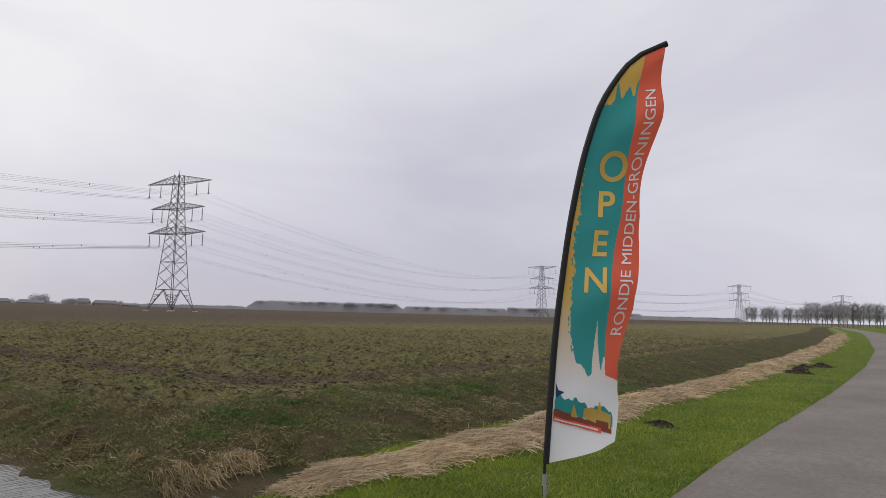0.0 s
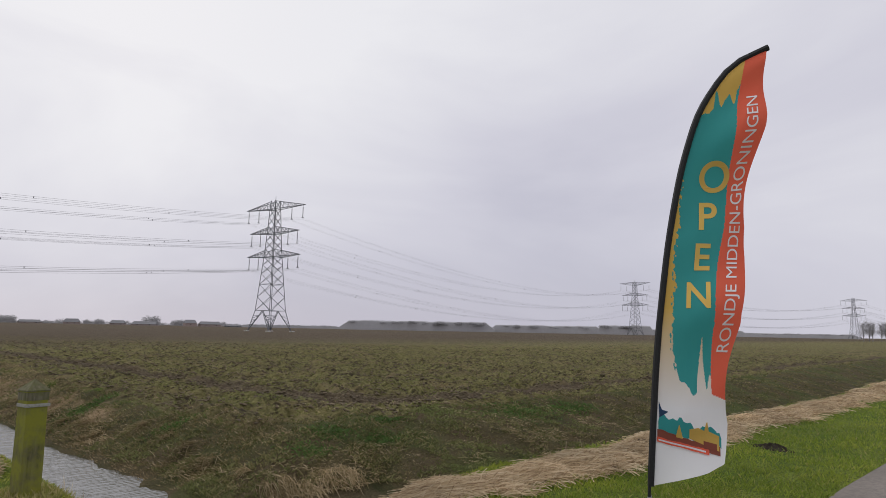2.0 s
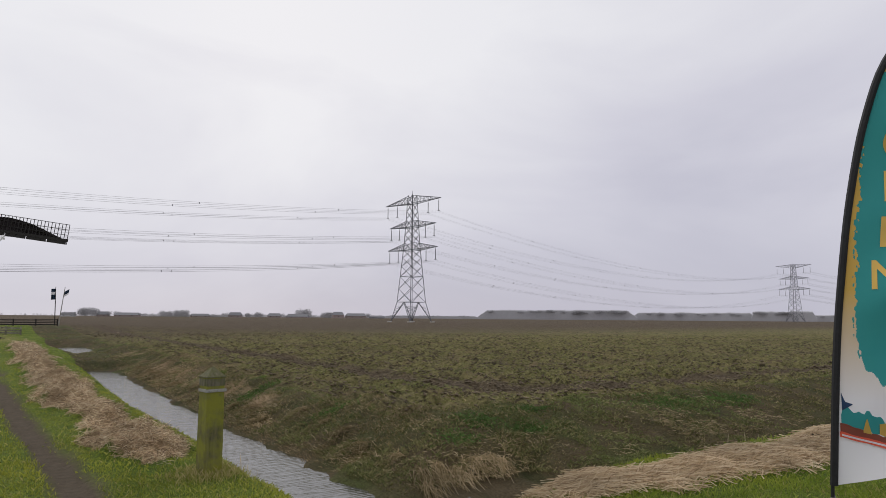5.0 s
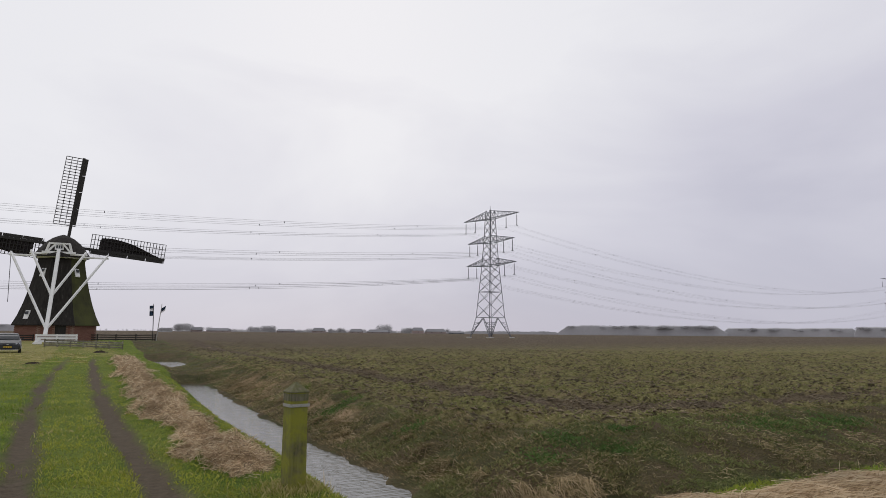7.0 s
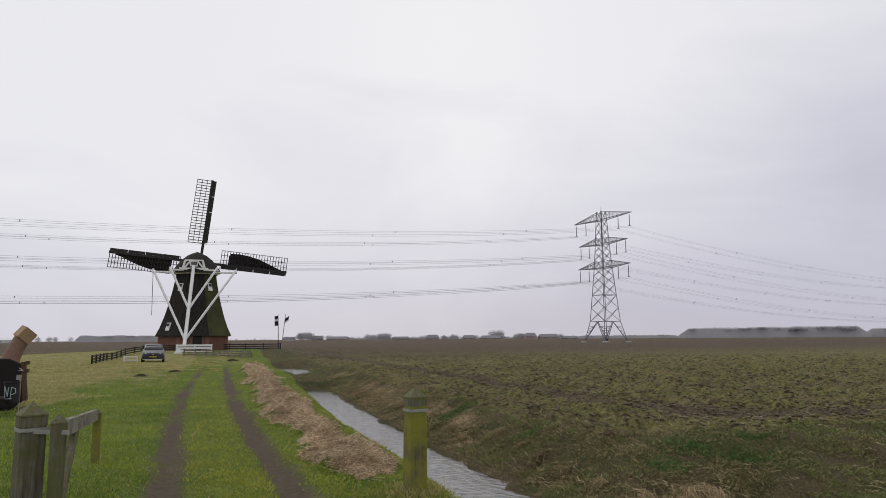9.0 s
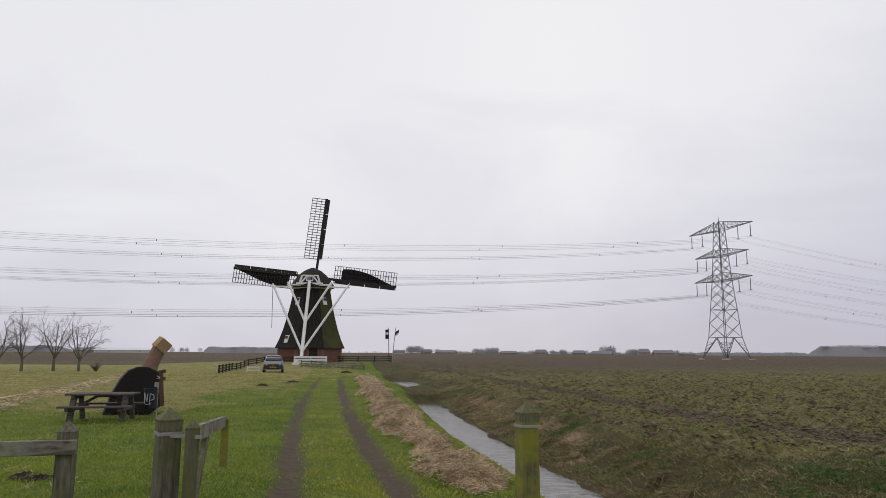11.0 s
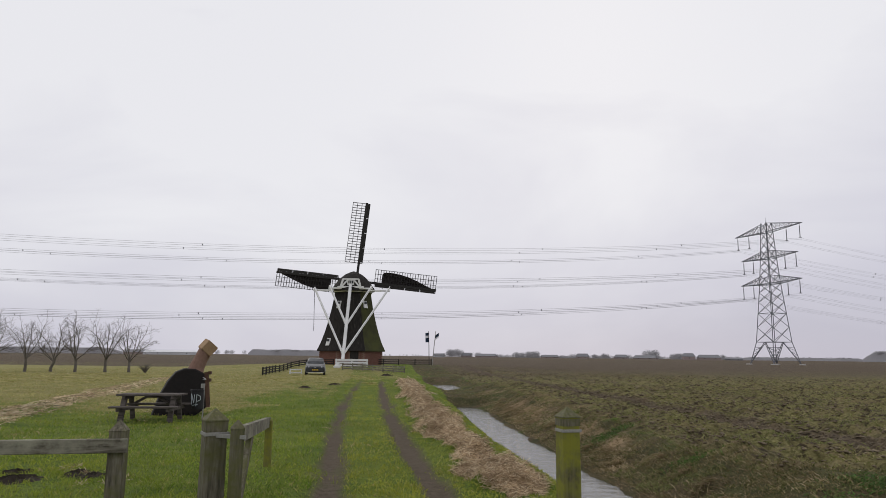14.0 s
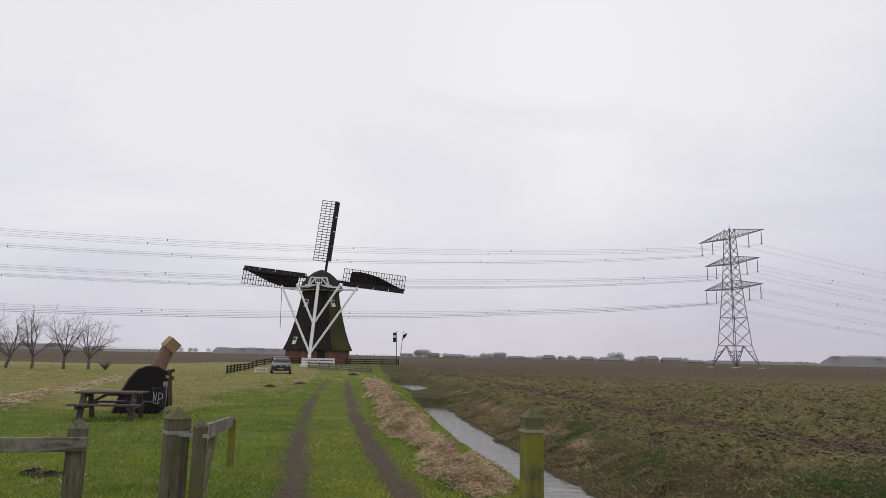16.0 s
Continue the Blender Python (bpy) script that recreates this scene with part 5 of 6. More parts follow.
board_fence("paddock_fence", "dark three-railed wooden fence curving up to the mill mound", ((-8.0, 57.0), (-8.1, 66.0), (-7.5, 74.5), (-6.2, 79.0), (-3.2, 80.5)), 0.66, (0.15, 0.36, 0.57), DARKWOOD)
board_fence("paddock_fence", "dark wooden fence along the mill yard beside the ditch", ((0.9, 83.0), (4.6, 83.5), (8.7, 84.0)), 0.72, (0.14, 0.38, 0.62), DARKWOOD)
board_fence("paddock_fence", "low grey weathered fence in front of the mill", ((-1.9, 71.5), (1.2, 70.0), (4.3, 67.5)), 0.70, (0.16, 0.36, 0.57), RAIL_GREY, 1.3, 0.13, 0.14)


def build_white_fence():
    t = thing("white_rail_fence", "white painted plank fence with sloping end brace beside the mill", "fence")
    y = 74.6
    z0 = float(land(-1, y)) - 0.02
    for x in (-2.7, -1.0, 0.65):
        bm = bmesh.new()
        box(bm, (x, y, z0 + 0.45), (0.14, 0.14, 1.0), bevel=0.015)
        part("post", bm, WHITE, t)
    for z in (0.28, 0.55, 0.83):
        bm = bmesh.new()
        box(bm, (-1.02, y - 0.09, z0 + z), (3.55, 0.04, 0.2), bevel=0.006)
        part("rail", bm, WHITE, t)
    bm = bmesh.new()
    bar(bm, (-2.9, y - 0.3, z0 + 0.02), (-2.4, y - 0.14, z0 + 0.5), 0.16, 0.16, bevel=0.02)
    box(bm, (-2.55, y - 0.3, z0 + 0.1), (0.7, 0.35, 0.28), bevel=0.05)
    part("brace", bm, WHITE, t)


build_white_fence()


def build_trestle():
    t = thing("low_white_barrier", "small low white barrier frame standing on the grass", "barrier", pose(-5.75, 61.5, 0.0))
    for x in (-0.52, 0.52):
        bm = bmesh.new()
        bar(bm, (x, 0, -0.05), (x * 0.94, 0, 0.46), 0.10)
        part("leg", bm, WHITE, t)
    for z in (0.40, 0.12):
        bm = bmesh.new()
        bar(bm, (-0.55, 0, z), (0.55, 0, z), 0.07, 0.10)
        part("rail", bm, WHITE, t)


build_trestle()
DARKCLOTH = cloth_material("dark_blue_flag_cloth", (0.03, 0.055, 0.10), (0.06, 0.10, 0.16))
for fx, fy, lean, drop in ((8.55, 85.0, -0.12, 0), (8.95, 85.3, 0.42, 1)):
    t = thing("flag_mast", "thin flag mast with a small dark and white flag", "flag", pose(fx, fy, float(land(fx, fy))), "pair of flag masts")
    bm = bmesh.new()
    tube(bm, [(0, 0, -0.1), (lean * 0.5, 0, 2.2), (lean, 0, 4.3)], [0.05, 0.045, 0.03], 6)
    part("mast", bm, ZINC if drop else DARKWOOD, t)
    for k, (z1, z0, mt) in enumerate(((4.1, 3.75, DARKCLOTH), (3.75, 3.45, FL_WHITE), (3.45, 2.9, DARKCLOTH)) if not drop else ((3.75, 3.35, DARKCLOTH), (3.35, 3.15, FL_WHITE))):
        bm = bmesh.new()
        rows = []
        for q in range(6):
            s = q / 5 * (0.42 if not drop else 0.5)
            rise = s * (0.7 if drop else -0.1)
            sx = 1 if drop else -1
            rows.append([bm.verts.new((lean * z0 / 4.3 + sx * s, 0.08 * math.sin(q * 1.7), z0 + rise)), bm.verts.new((lean * z1 / 4.3 + sx * s, 0.08 * math.sin(q * 1.7), z1 + rise))])
        for a, b in zip(rows, rows[1:]):
            bm.faces.new((a[0], b[0], b[1], a[1]))
        bmesh.ops.solidify(bm, geom=bm.faces[:], thickness=0.012)
        part("flag", bm, mt, t)


# ---- parked car ----
def build_car():
    paint = Nodes("dark_grey_car_paint", 0.28, 0.3, 0.5)
    paint.colour(paint.mix(paint.noise(3), (0.026, 0.028, 0.033), (0.042, 0.044, 0.050)))
    paint = paint.mat
    chrome = simple("satin_chrome", (0.55, 0.55, 0.56), (0.7, 0.7, 0.7), 20, 0.25, 1.0)
    lamp = Nodes("headlamp_glass", 0.1, 0.1, 0.6).colour((0.55, 0.58, 0.62)).mat
    plate = simple("yellow_plate", (0.62, 0.42, 0.03), (0.70, 0.48, 0.05), 20, 0.5)
    t = thing("parked_car", "small dark grey hatchback parked facing the track on the grass", "car", pose(-3.95, 60.2, 0.0, 0, 0, 3))
    # profile along y: front at -1.9
    rows = []
    for y, w, zb, zt, tw in ((-1.92, 0.66, 0.34, 0.62, 0.60), (-1.86, 0.78, 0.26, 0.74, 0.70), (-1.6, 0.84, 0.22, 0.86, 0.76), (-0.95, 0.85, 0.20, 0.98, 0.78), (-0.2, 0.85, 0.20, 1.02, 0.80), (0.9, 0.85, 0.20, 1.02, 0.80), (1.6, 0.84, 0.24, 1.0, 0.78), (1.9, 0.76, 0.34, 0.9, 0.7)):
        rows.append([Vector(p) for p in ((-w * 0.92, y, zb), (w * 0.92, y, zb), (w, y, zb + 0.16), (w, y, (zb + zt) / 2 + 0.06), (tw, y, zt), (-tw, y, zt), (-w, y, (zb + zt) / 2 + 0.06), (-w, y, zb + 0.16))])
    bm = bmesh.new()
    loft(bm, rows)
    part("body", bm, paint, t)
    bm = bmesh.new()
    rows = []
    for y, w, zt in ((-0.95, 0.74, 0.98), (-0.55, 0.69, 1.24), (-0.15, 0.63, 1.41), (0.3, 0.62, 1.45), (1.2, 0.61, 1.42), (1.65, 0.66, 1.12), (1.75, 0.7, 1.0)):
        rows.append([Vector(p) for p in ((-0.76, y, 0.97), (0.76, y, 0.97), (w, y, zt - 0.03), (w * 0.85, y, zt), (-w * 0.85, y, zt), (-w, y, zt - 0.03))])
    loft(bm, rows)
    part("cabin", bm, paint, t)
    bm = bmesh.new()
    vs = [bm.verts.new(p) for p in ((-0.68, -0.93, 1.02), (0.68, -0.93, 1.02), (0.56, -0.23, 1.395), (-0.56, -0.23, 1.395))]
    bm.faces.new(vs)
    bmesh.ops.solidify(bm, geom=bm.faces[:], thickness=-0.03)
    part("windscreen", bm, Nodes("car_glass", 0.05, 0, 0.6).colour((0.06, 0.065, 0.07)).mat, t)
    bm = bmesh.new()
    box(bm, (0, -1.90, 0.60), (0.62, 0.06, 0.10), bevel=0.01)
    box(bm, (0, -1.90, 0.34), (1.0, 0.06, 0.14), bevel=0.02)
    part("grille", bm, BLACK, t)
    bm = bmesh.new()
    box(bm, (0, -1.935, 0.64), (0.13, 0.02, 0.05), bevel=0.006)
    bar(bm, (-0.7, -1.88, 0.25), (0.7, -1.88, 0.25), 0.04, 0.05)
    part("trim", bm, chrome, t)
    bm = bmesh.new()
    box(bm, (0, -1.945, 0.455), (0.50, 0.015, 0.10), bevel=0.004)
    pl = part("number_plate", bm, plate, t, "yellow number plate")
    bm = bmesh.new()
    for x in (-0.14, 0.0, 0.14):
        box(bm, (x, -1.956, 0.455), (0.09, 0.006, 0.055))
    part("plate_bars", bm, BLACK, pl)
    for s in (-1, 1):
        bm = bmesh.new()
        box(bm, (s * 0.60, -1.80, 0.68), (0.30, 0.16, 0.14), Euler((0, radians(-8 * s), radians(18 * s))), 0.03)
        part("headlight", bm, lamp, t)
        bm = bmesh.new()
        box(bm, (s * 0.92, -0.62, 1.03), (0.17, 0.1, 0.13), bevel=0.03)
        part("mirror", bm, paint, t)
        for y in (-1.22, 1.25):
            bm = bmesh.new()
            tube(bm, [(s * 0.66, y, 0.3), (s * 0.70, y, 0.3), (s * 0.84, y, 0.3), (s * 0.86, y, 0.3)], [0.28, 0.305, 0.305, 0.28], 20)
            w = part("wheel", bm, BLACK, t)
            bm = bmesh.new()
            tube(bm, [(s * 0.80, y, 0.3), (s * 0.87, y, 0.3)], [0.2, 0.19], 14)
            part("rim", bm, chrome, w)


build_car()


# ---- far farms, woods and the tall tree rows ----
def at_bearing(deg, dist):
    return dist * math.sin(radians(deg)), dist * math.cos(radians(deg))


# far brick is greyed in its base colour to suggest haze
FARBRICK = simple("far_hazed_brick", (0.27, 0.215, 0.195), (0.34, 0.285, 0.26), 0.6, 0.9)
FARROOF = simple("far_grey_roof", (0.16, 0.16, 0.17), (0.22, 0.22, 0.23), 0.4, 0.85)
FARWHITE = simple("far_pale_sheeting", (0.48, 0.49, 0.50), (0.60, 0.61, 0.62), 0.4, 0.6)


def build_barn(deg, dist, length, wide, wall_h, roof_h, wall_m, roof_m, label, name="farm_building"):
    x, y = at_bearing(deg, dist)
    t = thing(name, label, "farm building", pose(x, y, 0, 0, 0, -deg + 14 * math.sin(length)))
    bm = bmesh.new()
    box(bm, (0, 0, wall_h / 2 - 0.3), (length, wide, wall_h + 0.6))
    wall = part("wall", bm, wall_m, t)
    bm = bmesh.new()
    l, w = length / 2 + 0.4, wide / 2 + 0.5
    hip = min(0.12 * length, roof_h * 0.5)
    loft(bm, [[Vector((s * l, -w, wall_h - 0.2)), Vector((s * (l - hip), 0, wall_h + roof_h)), Vector((s * l, w, wall_h - 0.2))] for s in (-1, 1)])
    part("roof", bm, roof_m, t)
    n = 2 if length > 16 else 1
    for k in range(n):
        bm = bmesh.new()
        box(bm, (-length / 2 + (k + 0.5) * length / n, -wide / 2 - 0.02, wall_h * 0.55), (1.2, 0.1, 0.9))
        part("window", bm, GLASS, wall)


build_barn(10.6, 1000, 30, 16, 2.6, 3.2, FARBRICK, FARROOF, "long low far barn with grey roof")
build_barn(8.9, 1010, 14, 9, 3.0, 4.0, FARBRICK, FARROOF, "small far farmhouse among bare trees")
build_barn(15.9, 1050, 26, 14, 2.4, 2.8, FARBRICK, FARROOF, "low far shed on the horizon")
build_barn(18.6, 1000, 18, 10, 3.2, 4.2, FARBRICK, FARROOF, "far farmhouse beside hedges")
build_barn(21.7, 990, 18, 12, 2.6, 3.8, FARBRICK, FARROOF, "far farmhouse with dark roof")
build_barn(23.6, 960, 30, 14, 2.0, 3.6, FARBRICK, FARROOF, "far barn with broad grey roof by a tall tree")
# orange brick dulled towards grey, again haze mixed into the colour
build_barn(26.9, 950, 15, 14, 4.6, 4.2, simple("far_hazed_orange_brick", (0.30, 0.235, 0.215), (0.36, 0.29, 0.27), 0.6, 0.9), FARROOF, "far orange brick barn with grey roof")
build_barn(28.4, 955, 27, 16, 3.4, 3.6, FARBRICK, FARROOF, "far grey barn joined to the brick farm")
build_barn(30.2, 960, 22, 10, 1.6, 2.2, FARROOF, FARROOF, "low far shed past the farm")
build_barn(6.6, 1050, 18, 10, 2.6, 3.0, FARWHITE, FARROOF, "pale far shed near the flag masts")
build_barn(-14.8, 900, 68, 20, 3.2, 2.0, FARWHITE, FARWHITE, "long pale far greenhouse beyond the meadow")
build_barn(-17.6, 920, 24, 14, 3.0, 3.0, FARBRICK, FARROOF, "far shed beside the long greenhouse")
# twigs lifted to a pale grey: distance haze put into their colour
FARTWIG = blade_material("far_hazed_twigs", [(0, (0.37, 0.365, 0.375)), (1, (0.43, 0.425, 0.435))], 0.95)


def build_woods():
    """Far bare woods and farm trees: thousands of small twig sprays."""
    rng = np.random.default_rng(5)
    belts = [(38.8, 52, 1000, 15.5, 150), (52, 61, 1020, 12.5, 90), (60.5, 65, 1000, 14.5, 55), (64, 72, 1040, 9.5, 80), (71, 79, 1100, 7, 70),
             (30.5, 39, 1250, 6.5, 70), (-9.2, -3.2, 1100, 10.5, 55), (-12.4, -9.3, 1050, 8.0, 18), (-36, -18.3, 1150, 11, 170), (-3, 6.5, 1500, 5, 40),
             (6.0, 7.2, 1000, 7, 7), (7.4, 8.7, 1010, 13, 16), (9.2, 10.0, 1020, 8, 8), (12.9, 13.7, 1010, 9, 10), (14.0, 15.0, 1010, 10.5, 14), (17.6, 19.6, 1020, 7.5, 14),
             (20.1, 20.7, 1000, 8, 6), (21.2, 22.4, 1005, 6.5, 8), (23.5, 24.5, 985, 13.5, 9), (26.0, 27.2, 980, 9, 8), (29.0, 29.6, 970, 8, 5), (16.2, 17.2, 1060, 4, 8), (10, 31, 1120, 4.2, 330), (8, 31, 1060, 5.6, 190), (25.6, 26.3, 945, 8.5, 9), (19.4, 20.0, 990, 7.0, 7), (29.4, 30.6, 985, 5.5, 12)]
    base, ridged = [], []
    for a0, a1, dist, h, n in belts:
        n = int(n * (0.8 if a1 - a0 > 2.5 else 1.5))
        edge = 0.08 * (a1 - a0) if a1 - a0 > 4.2 else 0.0
        a = rng.uniform(a0 + edge, a1 - edge, n)
        r = dist + rng.uniform(-18, 45, n)
        hh = h * rng.uniform(0.80, 1.06, n) * (0.86 if a1 - a0 > 4 and h > 6 else 1.0)
        ridged.append(np.full(n, a1 - a0 > 4.2 and h > 6 and dist < 1300, bool))
        base.append(np.stack([r * np.sin(np.radians(a)), r * np.cos(np.radians(a)), hh], 1))
    base = np.concatenate(base)
    per = 260
    n = len(base) * per
    b = np.repeat(base, per, 0)
    u = rng.normal(size=(n, 3))
    u /= np.linalg.norm(u, axis=1)[:, None]
    u *= rng.random((n, 1)) ** 0.45
    c = np.stack([b[:, 0] + u[:, 0] * b[:, 2] * 0.5, b[:, 1] + u[:, 1] * b[:, 2] * 0.5, b[:, 2] * (0.52 + 0.48 * u[:, 2])], 1)
    # where a dense ridge stands, the twigs only fringe its crest
    crest = np.repeat(np.concatenate(ridged), per)
    c[:, 2] = np.where(crest, b[:, 2] * (0.86 + 0.14 * u[:, 2]), c[:, 2])
    k = rng.normal(size=(n, 3, 3)) * (0.032 * b[:, 2])[:, None, None]
    v = (c[:, None, :] + k).reshape(-1, 3)
    v[:, 2] = np.maximum(v[:, 2], -0.2)
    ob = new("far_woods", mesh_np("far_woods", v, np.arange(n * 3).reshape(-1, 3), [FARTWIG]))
    tagged(ob, "hazy grey belts of bare winter woods along the horizon", "woods", kind="stuff")


build_woods()


def build_belt(a0, a1, dist, h, seed):
    """The dense heart of a far wood: a long, softly uneven ridge of close-set crowns."""
    n = int((a1 - a0) * 10)
    rows = []
    for i in range(n + 1):
        a = a0 + (a1 - a0) * i / n
        end = min(1.0, 12 * i / n + 0.3, 12 * (n - i) / n + 0.3)
        top = h * end * (0.84 + 0.12 * float(vnoise(i * 0.13, seed)) + 0.05 * float(vnoise(i * 0.9, seed + 7)))
        rows.append([Vector((*at_bearing(a, dist + dd), top * f)) for dd, f in ((-14, -0.05), (-13.5, 0.9), (-12, 1.0), (12, 0.97), (20, -0.05))])
    bm = bmesh.new()
    loft(bm, rows)
    solo("far_wood", bm, FARWOOD, "haze-grey belt of bare winter wood on the horizon", "woods", kind="stuff")


# the air holds no haze, so the wood's base colour is paled for it
FARWOOD = simple("far_hazed_wood", (0.38, 0.375, 0.39), (0.45, 0.445, 0.46), 0.08, 0.95, 0, 0.15, 0.5)
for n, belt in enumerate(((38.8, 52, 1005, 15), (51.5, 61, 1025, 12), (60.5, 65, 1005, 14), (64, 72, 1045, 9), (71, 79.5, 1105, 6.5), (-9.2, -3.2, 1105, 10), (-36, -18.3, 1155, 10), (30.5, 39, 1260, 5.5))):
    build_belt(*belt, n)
# bark of the far rows, its colour lightened to imitate haze
FARBARK = blade_material("far_hazed_bark", [(0, (0.34, 0.325, 0.32)), (1, (0.46, 0.44, 0.43))], 0.95)


def build_row_tree(seed, height):
    """A tall roadside tree: forked stem, steep limbs, a rounded haze of fine twigs."""
    rng = random.Random(seed)
    t = thing("poplar", "tall bare roadside tree in a row far along the road", "tree", group="tall bare trees along the road")
    bm = bmesh.new()
    tube(bm, [(0, 0, -0.2), (0.1, 0, height * 0.4), (0, 0.1, height * 0.85)], [0.20, 0.14, 0.04], 6)
    tube(bm, [(0.05, 0, height * 0.22), (0.6, 0.3, height * 0.5), (0.9, 0.4, height * 0.8)], [0.12, 0.09, 0.03], 5)
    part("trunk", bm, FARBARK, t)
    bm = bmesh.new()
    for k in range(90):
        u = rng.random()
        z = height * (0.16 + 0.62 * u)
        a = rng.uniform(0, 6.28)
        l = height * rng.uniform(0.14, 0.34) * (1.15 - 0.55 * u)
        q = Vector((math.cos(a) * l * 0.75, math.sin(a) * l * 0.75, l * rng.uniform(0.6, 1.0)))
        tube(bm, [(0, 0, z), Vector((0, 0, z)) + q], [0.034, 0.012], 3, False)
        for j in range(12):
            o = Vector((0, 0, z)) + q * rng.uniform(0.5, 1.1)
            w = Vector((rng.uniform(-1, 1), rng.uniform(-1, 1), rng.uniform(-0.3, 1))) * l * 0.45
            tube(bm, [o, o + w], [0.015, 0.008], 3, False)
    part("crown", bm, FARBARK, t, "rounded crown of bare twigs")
    return t


rows_t = [build_row_tree(s, h) for s, h in ((1, 12.6), (2, 11.0), (3, 13.4))]
rng_r = random.Random(4)
spots = [(79.7 + 0.30 * k + rng_r.uniform(-0.14, 0.14), 400 + rng_r.uniform(-15, 45), 1) for k in range(14)] + [(83.8 + 0.21 * k + rng_r.uniform(-0.12, 0.12), 385 + rng_r.uniform(-20, 50), 2 * (k % 2)) for k in range(28)]
for n, (deg, dist, k) in enumerate(spots):
    x, y = at_bearing(deg, dist)
    m = pose(x, y, -0.1, 0, 0, rng_r.uniform(0, 360))
    if n in (0, 14, 15):
        rows_t[k if n else 1].matrix_world = m
    else:
        copy_thing(rows_t[k], m)


# ---- grass, reed and clods: what nobody could count ----
def scatter(n, r0, r1, a0, a1, seed, power=1.0):
    rng = np.random.default_rng(seed)
    r = np.exp(rng.uniform(np.log(r0), np.log(r1), n))
    a = np.radians(rng.uniform(a0, a1, n))
    return r * np.sin(a), r * np.cos(a), r, rng


def blades(name, x, y, z, r, rng, h0, h1, w0, lean, mat, label, category, down=None, grow_w=0.6):
    """One thin curved blade at each place, made of two triangles."""
    n = len(x)
    size = (r / 8.0) ** grow_w
    h = rng.uniform(h0, h1, n)
    w = w0 * rng.uniform(0.6, 1.3, n) * np.maximum(size, 0.7)
    a = rng.uniform(0, 2 * np.pi, n)
    lx, ly = np.cos(a) * lean * rng.random(n) * h, np.sin(a) * lean * rng.random(n) * h
    if down is not None:
        lx, ly = lx + down[0] * h, ly + down[1] * h
    b = rng.uniform(0, 2 * np.pi, n)
    sx, sy = np.cos(b) * w / 2, np.sin(b) * w / 2
    base = np.stack([x, y, z - 0.01], 1)
    v = np.empty((n, 4, 3))
    v[:, 0] = base + np.stack([-sx, -sy, 0 * sx], 1)
    v[:, 1] = base + np.stack([sx, sy, 0 * sx], 1)
    midp = base + np.stack([lx * 0.35, ly * 0.35, h * 0.6], 1)
    v[:, 2] = midp + np.stack([sx * 0.7, sy * 0.7, 0 * sx], 1)
    v[:, 3] = base + np.stack([lx, ly, h * 0.98], 1)
    i = np.arange(n)[:, None] * 4
    f = np.concatenate([i + np.array([[0, 1, 2]]), i + np.array([[0, 2, 3]])])
    ob = new(name, mesh_np(name, v.reshape(-1, 3), f, [mat]))
    tagged(ob, label, category, kind="stuff")


def straws(name, x, y, z, r, rng, l0, l1, w0, rise, mat, label, category, along=None, spread=3.14, grow_w=0.6):
    """Flat cut stems that lie about, each a narrow folded strip."""
    n = len(x)
    size = np.maximum((r / 8.0) ** grow_w, 0.8)
    l = rng.uniform(l0, l1, n) * (0.8 + 0.2 * size)
    a = rng.uniform(-spread, spread, n) + (along if along is not None else 0)
    t = rng.uniform(-rise, rise, n)
    dx, dy, dz = np.cos(a) * np.cos(t) * l, np.sin(a) * np.cos(t) * l, np.sin(t) * l
    w = w0 * rng.uniform(0.6, 1.4, n) * size
    px, py = -np.sin(a) * w / 2, np.cos(a) * w / 2
    c = np.stack([x, y, z], 1)
    d = np.stack([dx, dy, dz], 1) / 2
    p = np.stack([px, py, 0.4 * w], 1)
    bend = np.stack([0 * x, 0 * x, rng.uniform(0, 0.12, n) * l], 1)
    v = np.stack([c - d - p, c - d + p, c + bend + p, c + bend - p, c + d + p, c + d - p], 1)
    i = np.arange(n)[:, None] * 6
    f = np.concatenate([i + np.array([[0, 1, 2, 3]]), i + np.array([[3, 2, 4, 5]])])
    ob = new(name, mesh_np(name, v.reshape(-1, 3), f, [mat]))
    tagged(ob, label, category, kind="stuff")


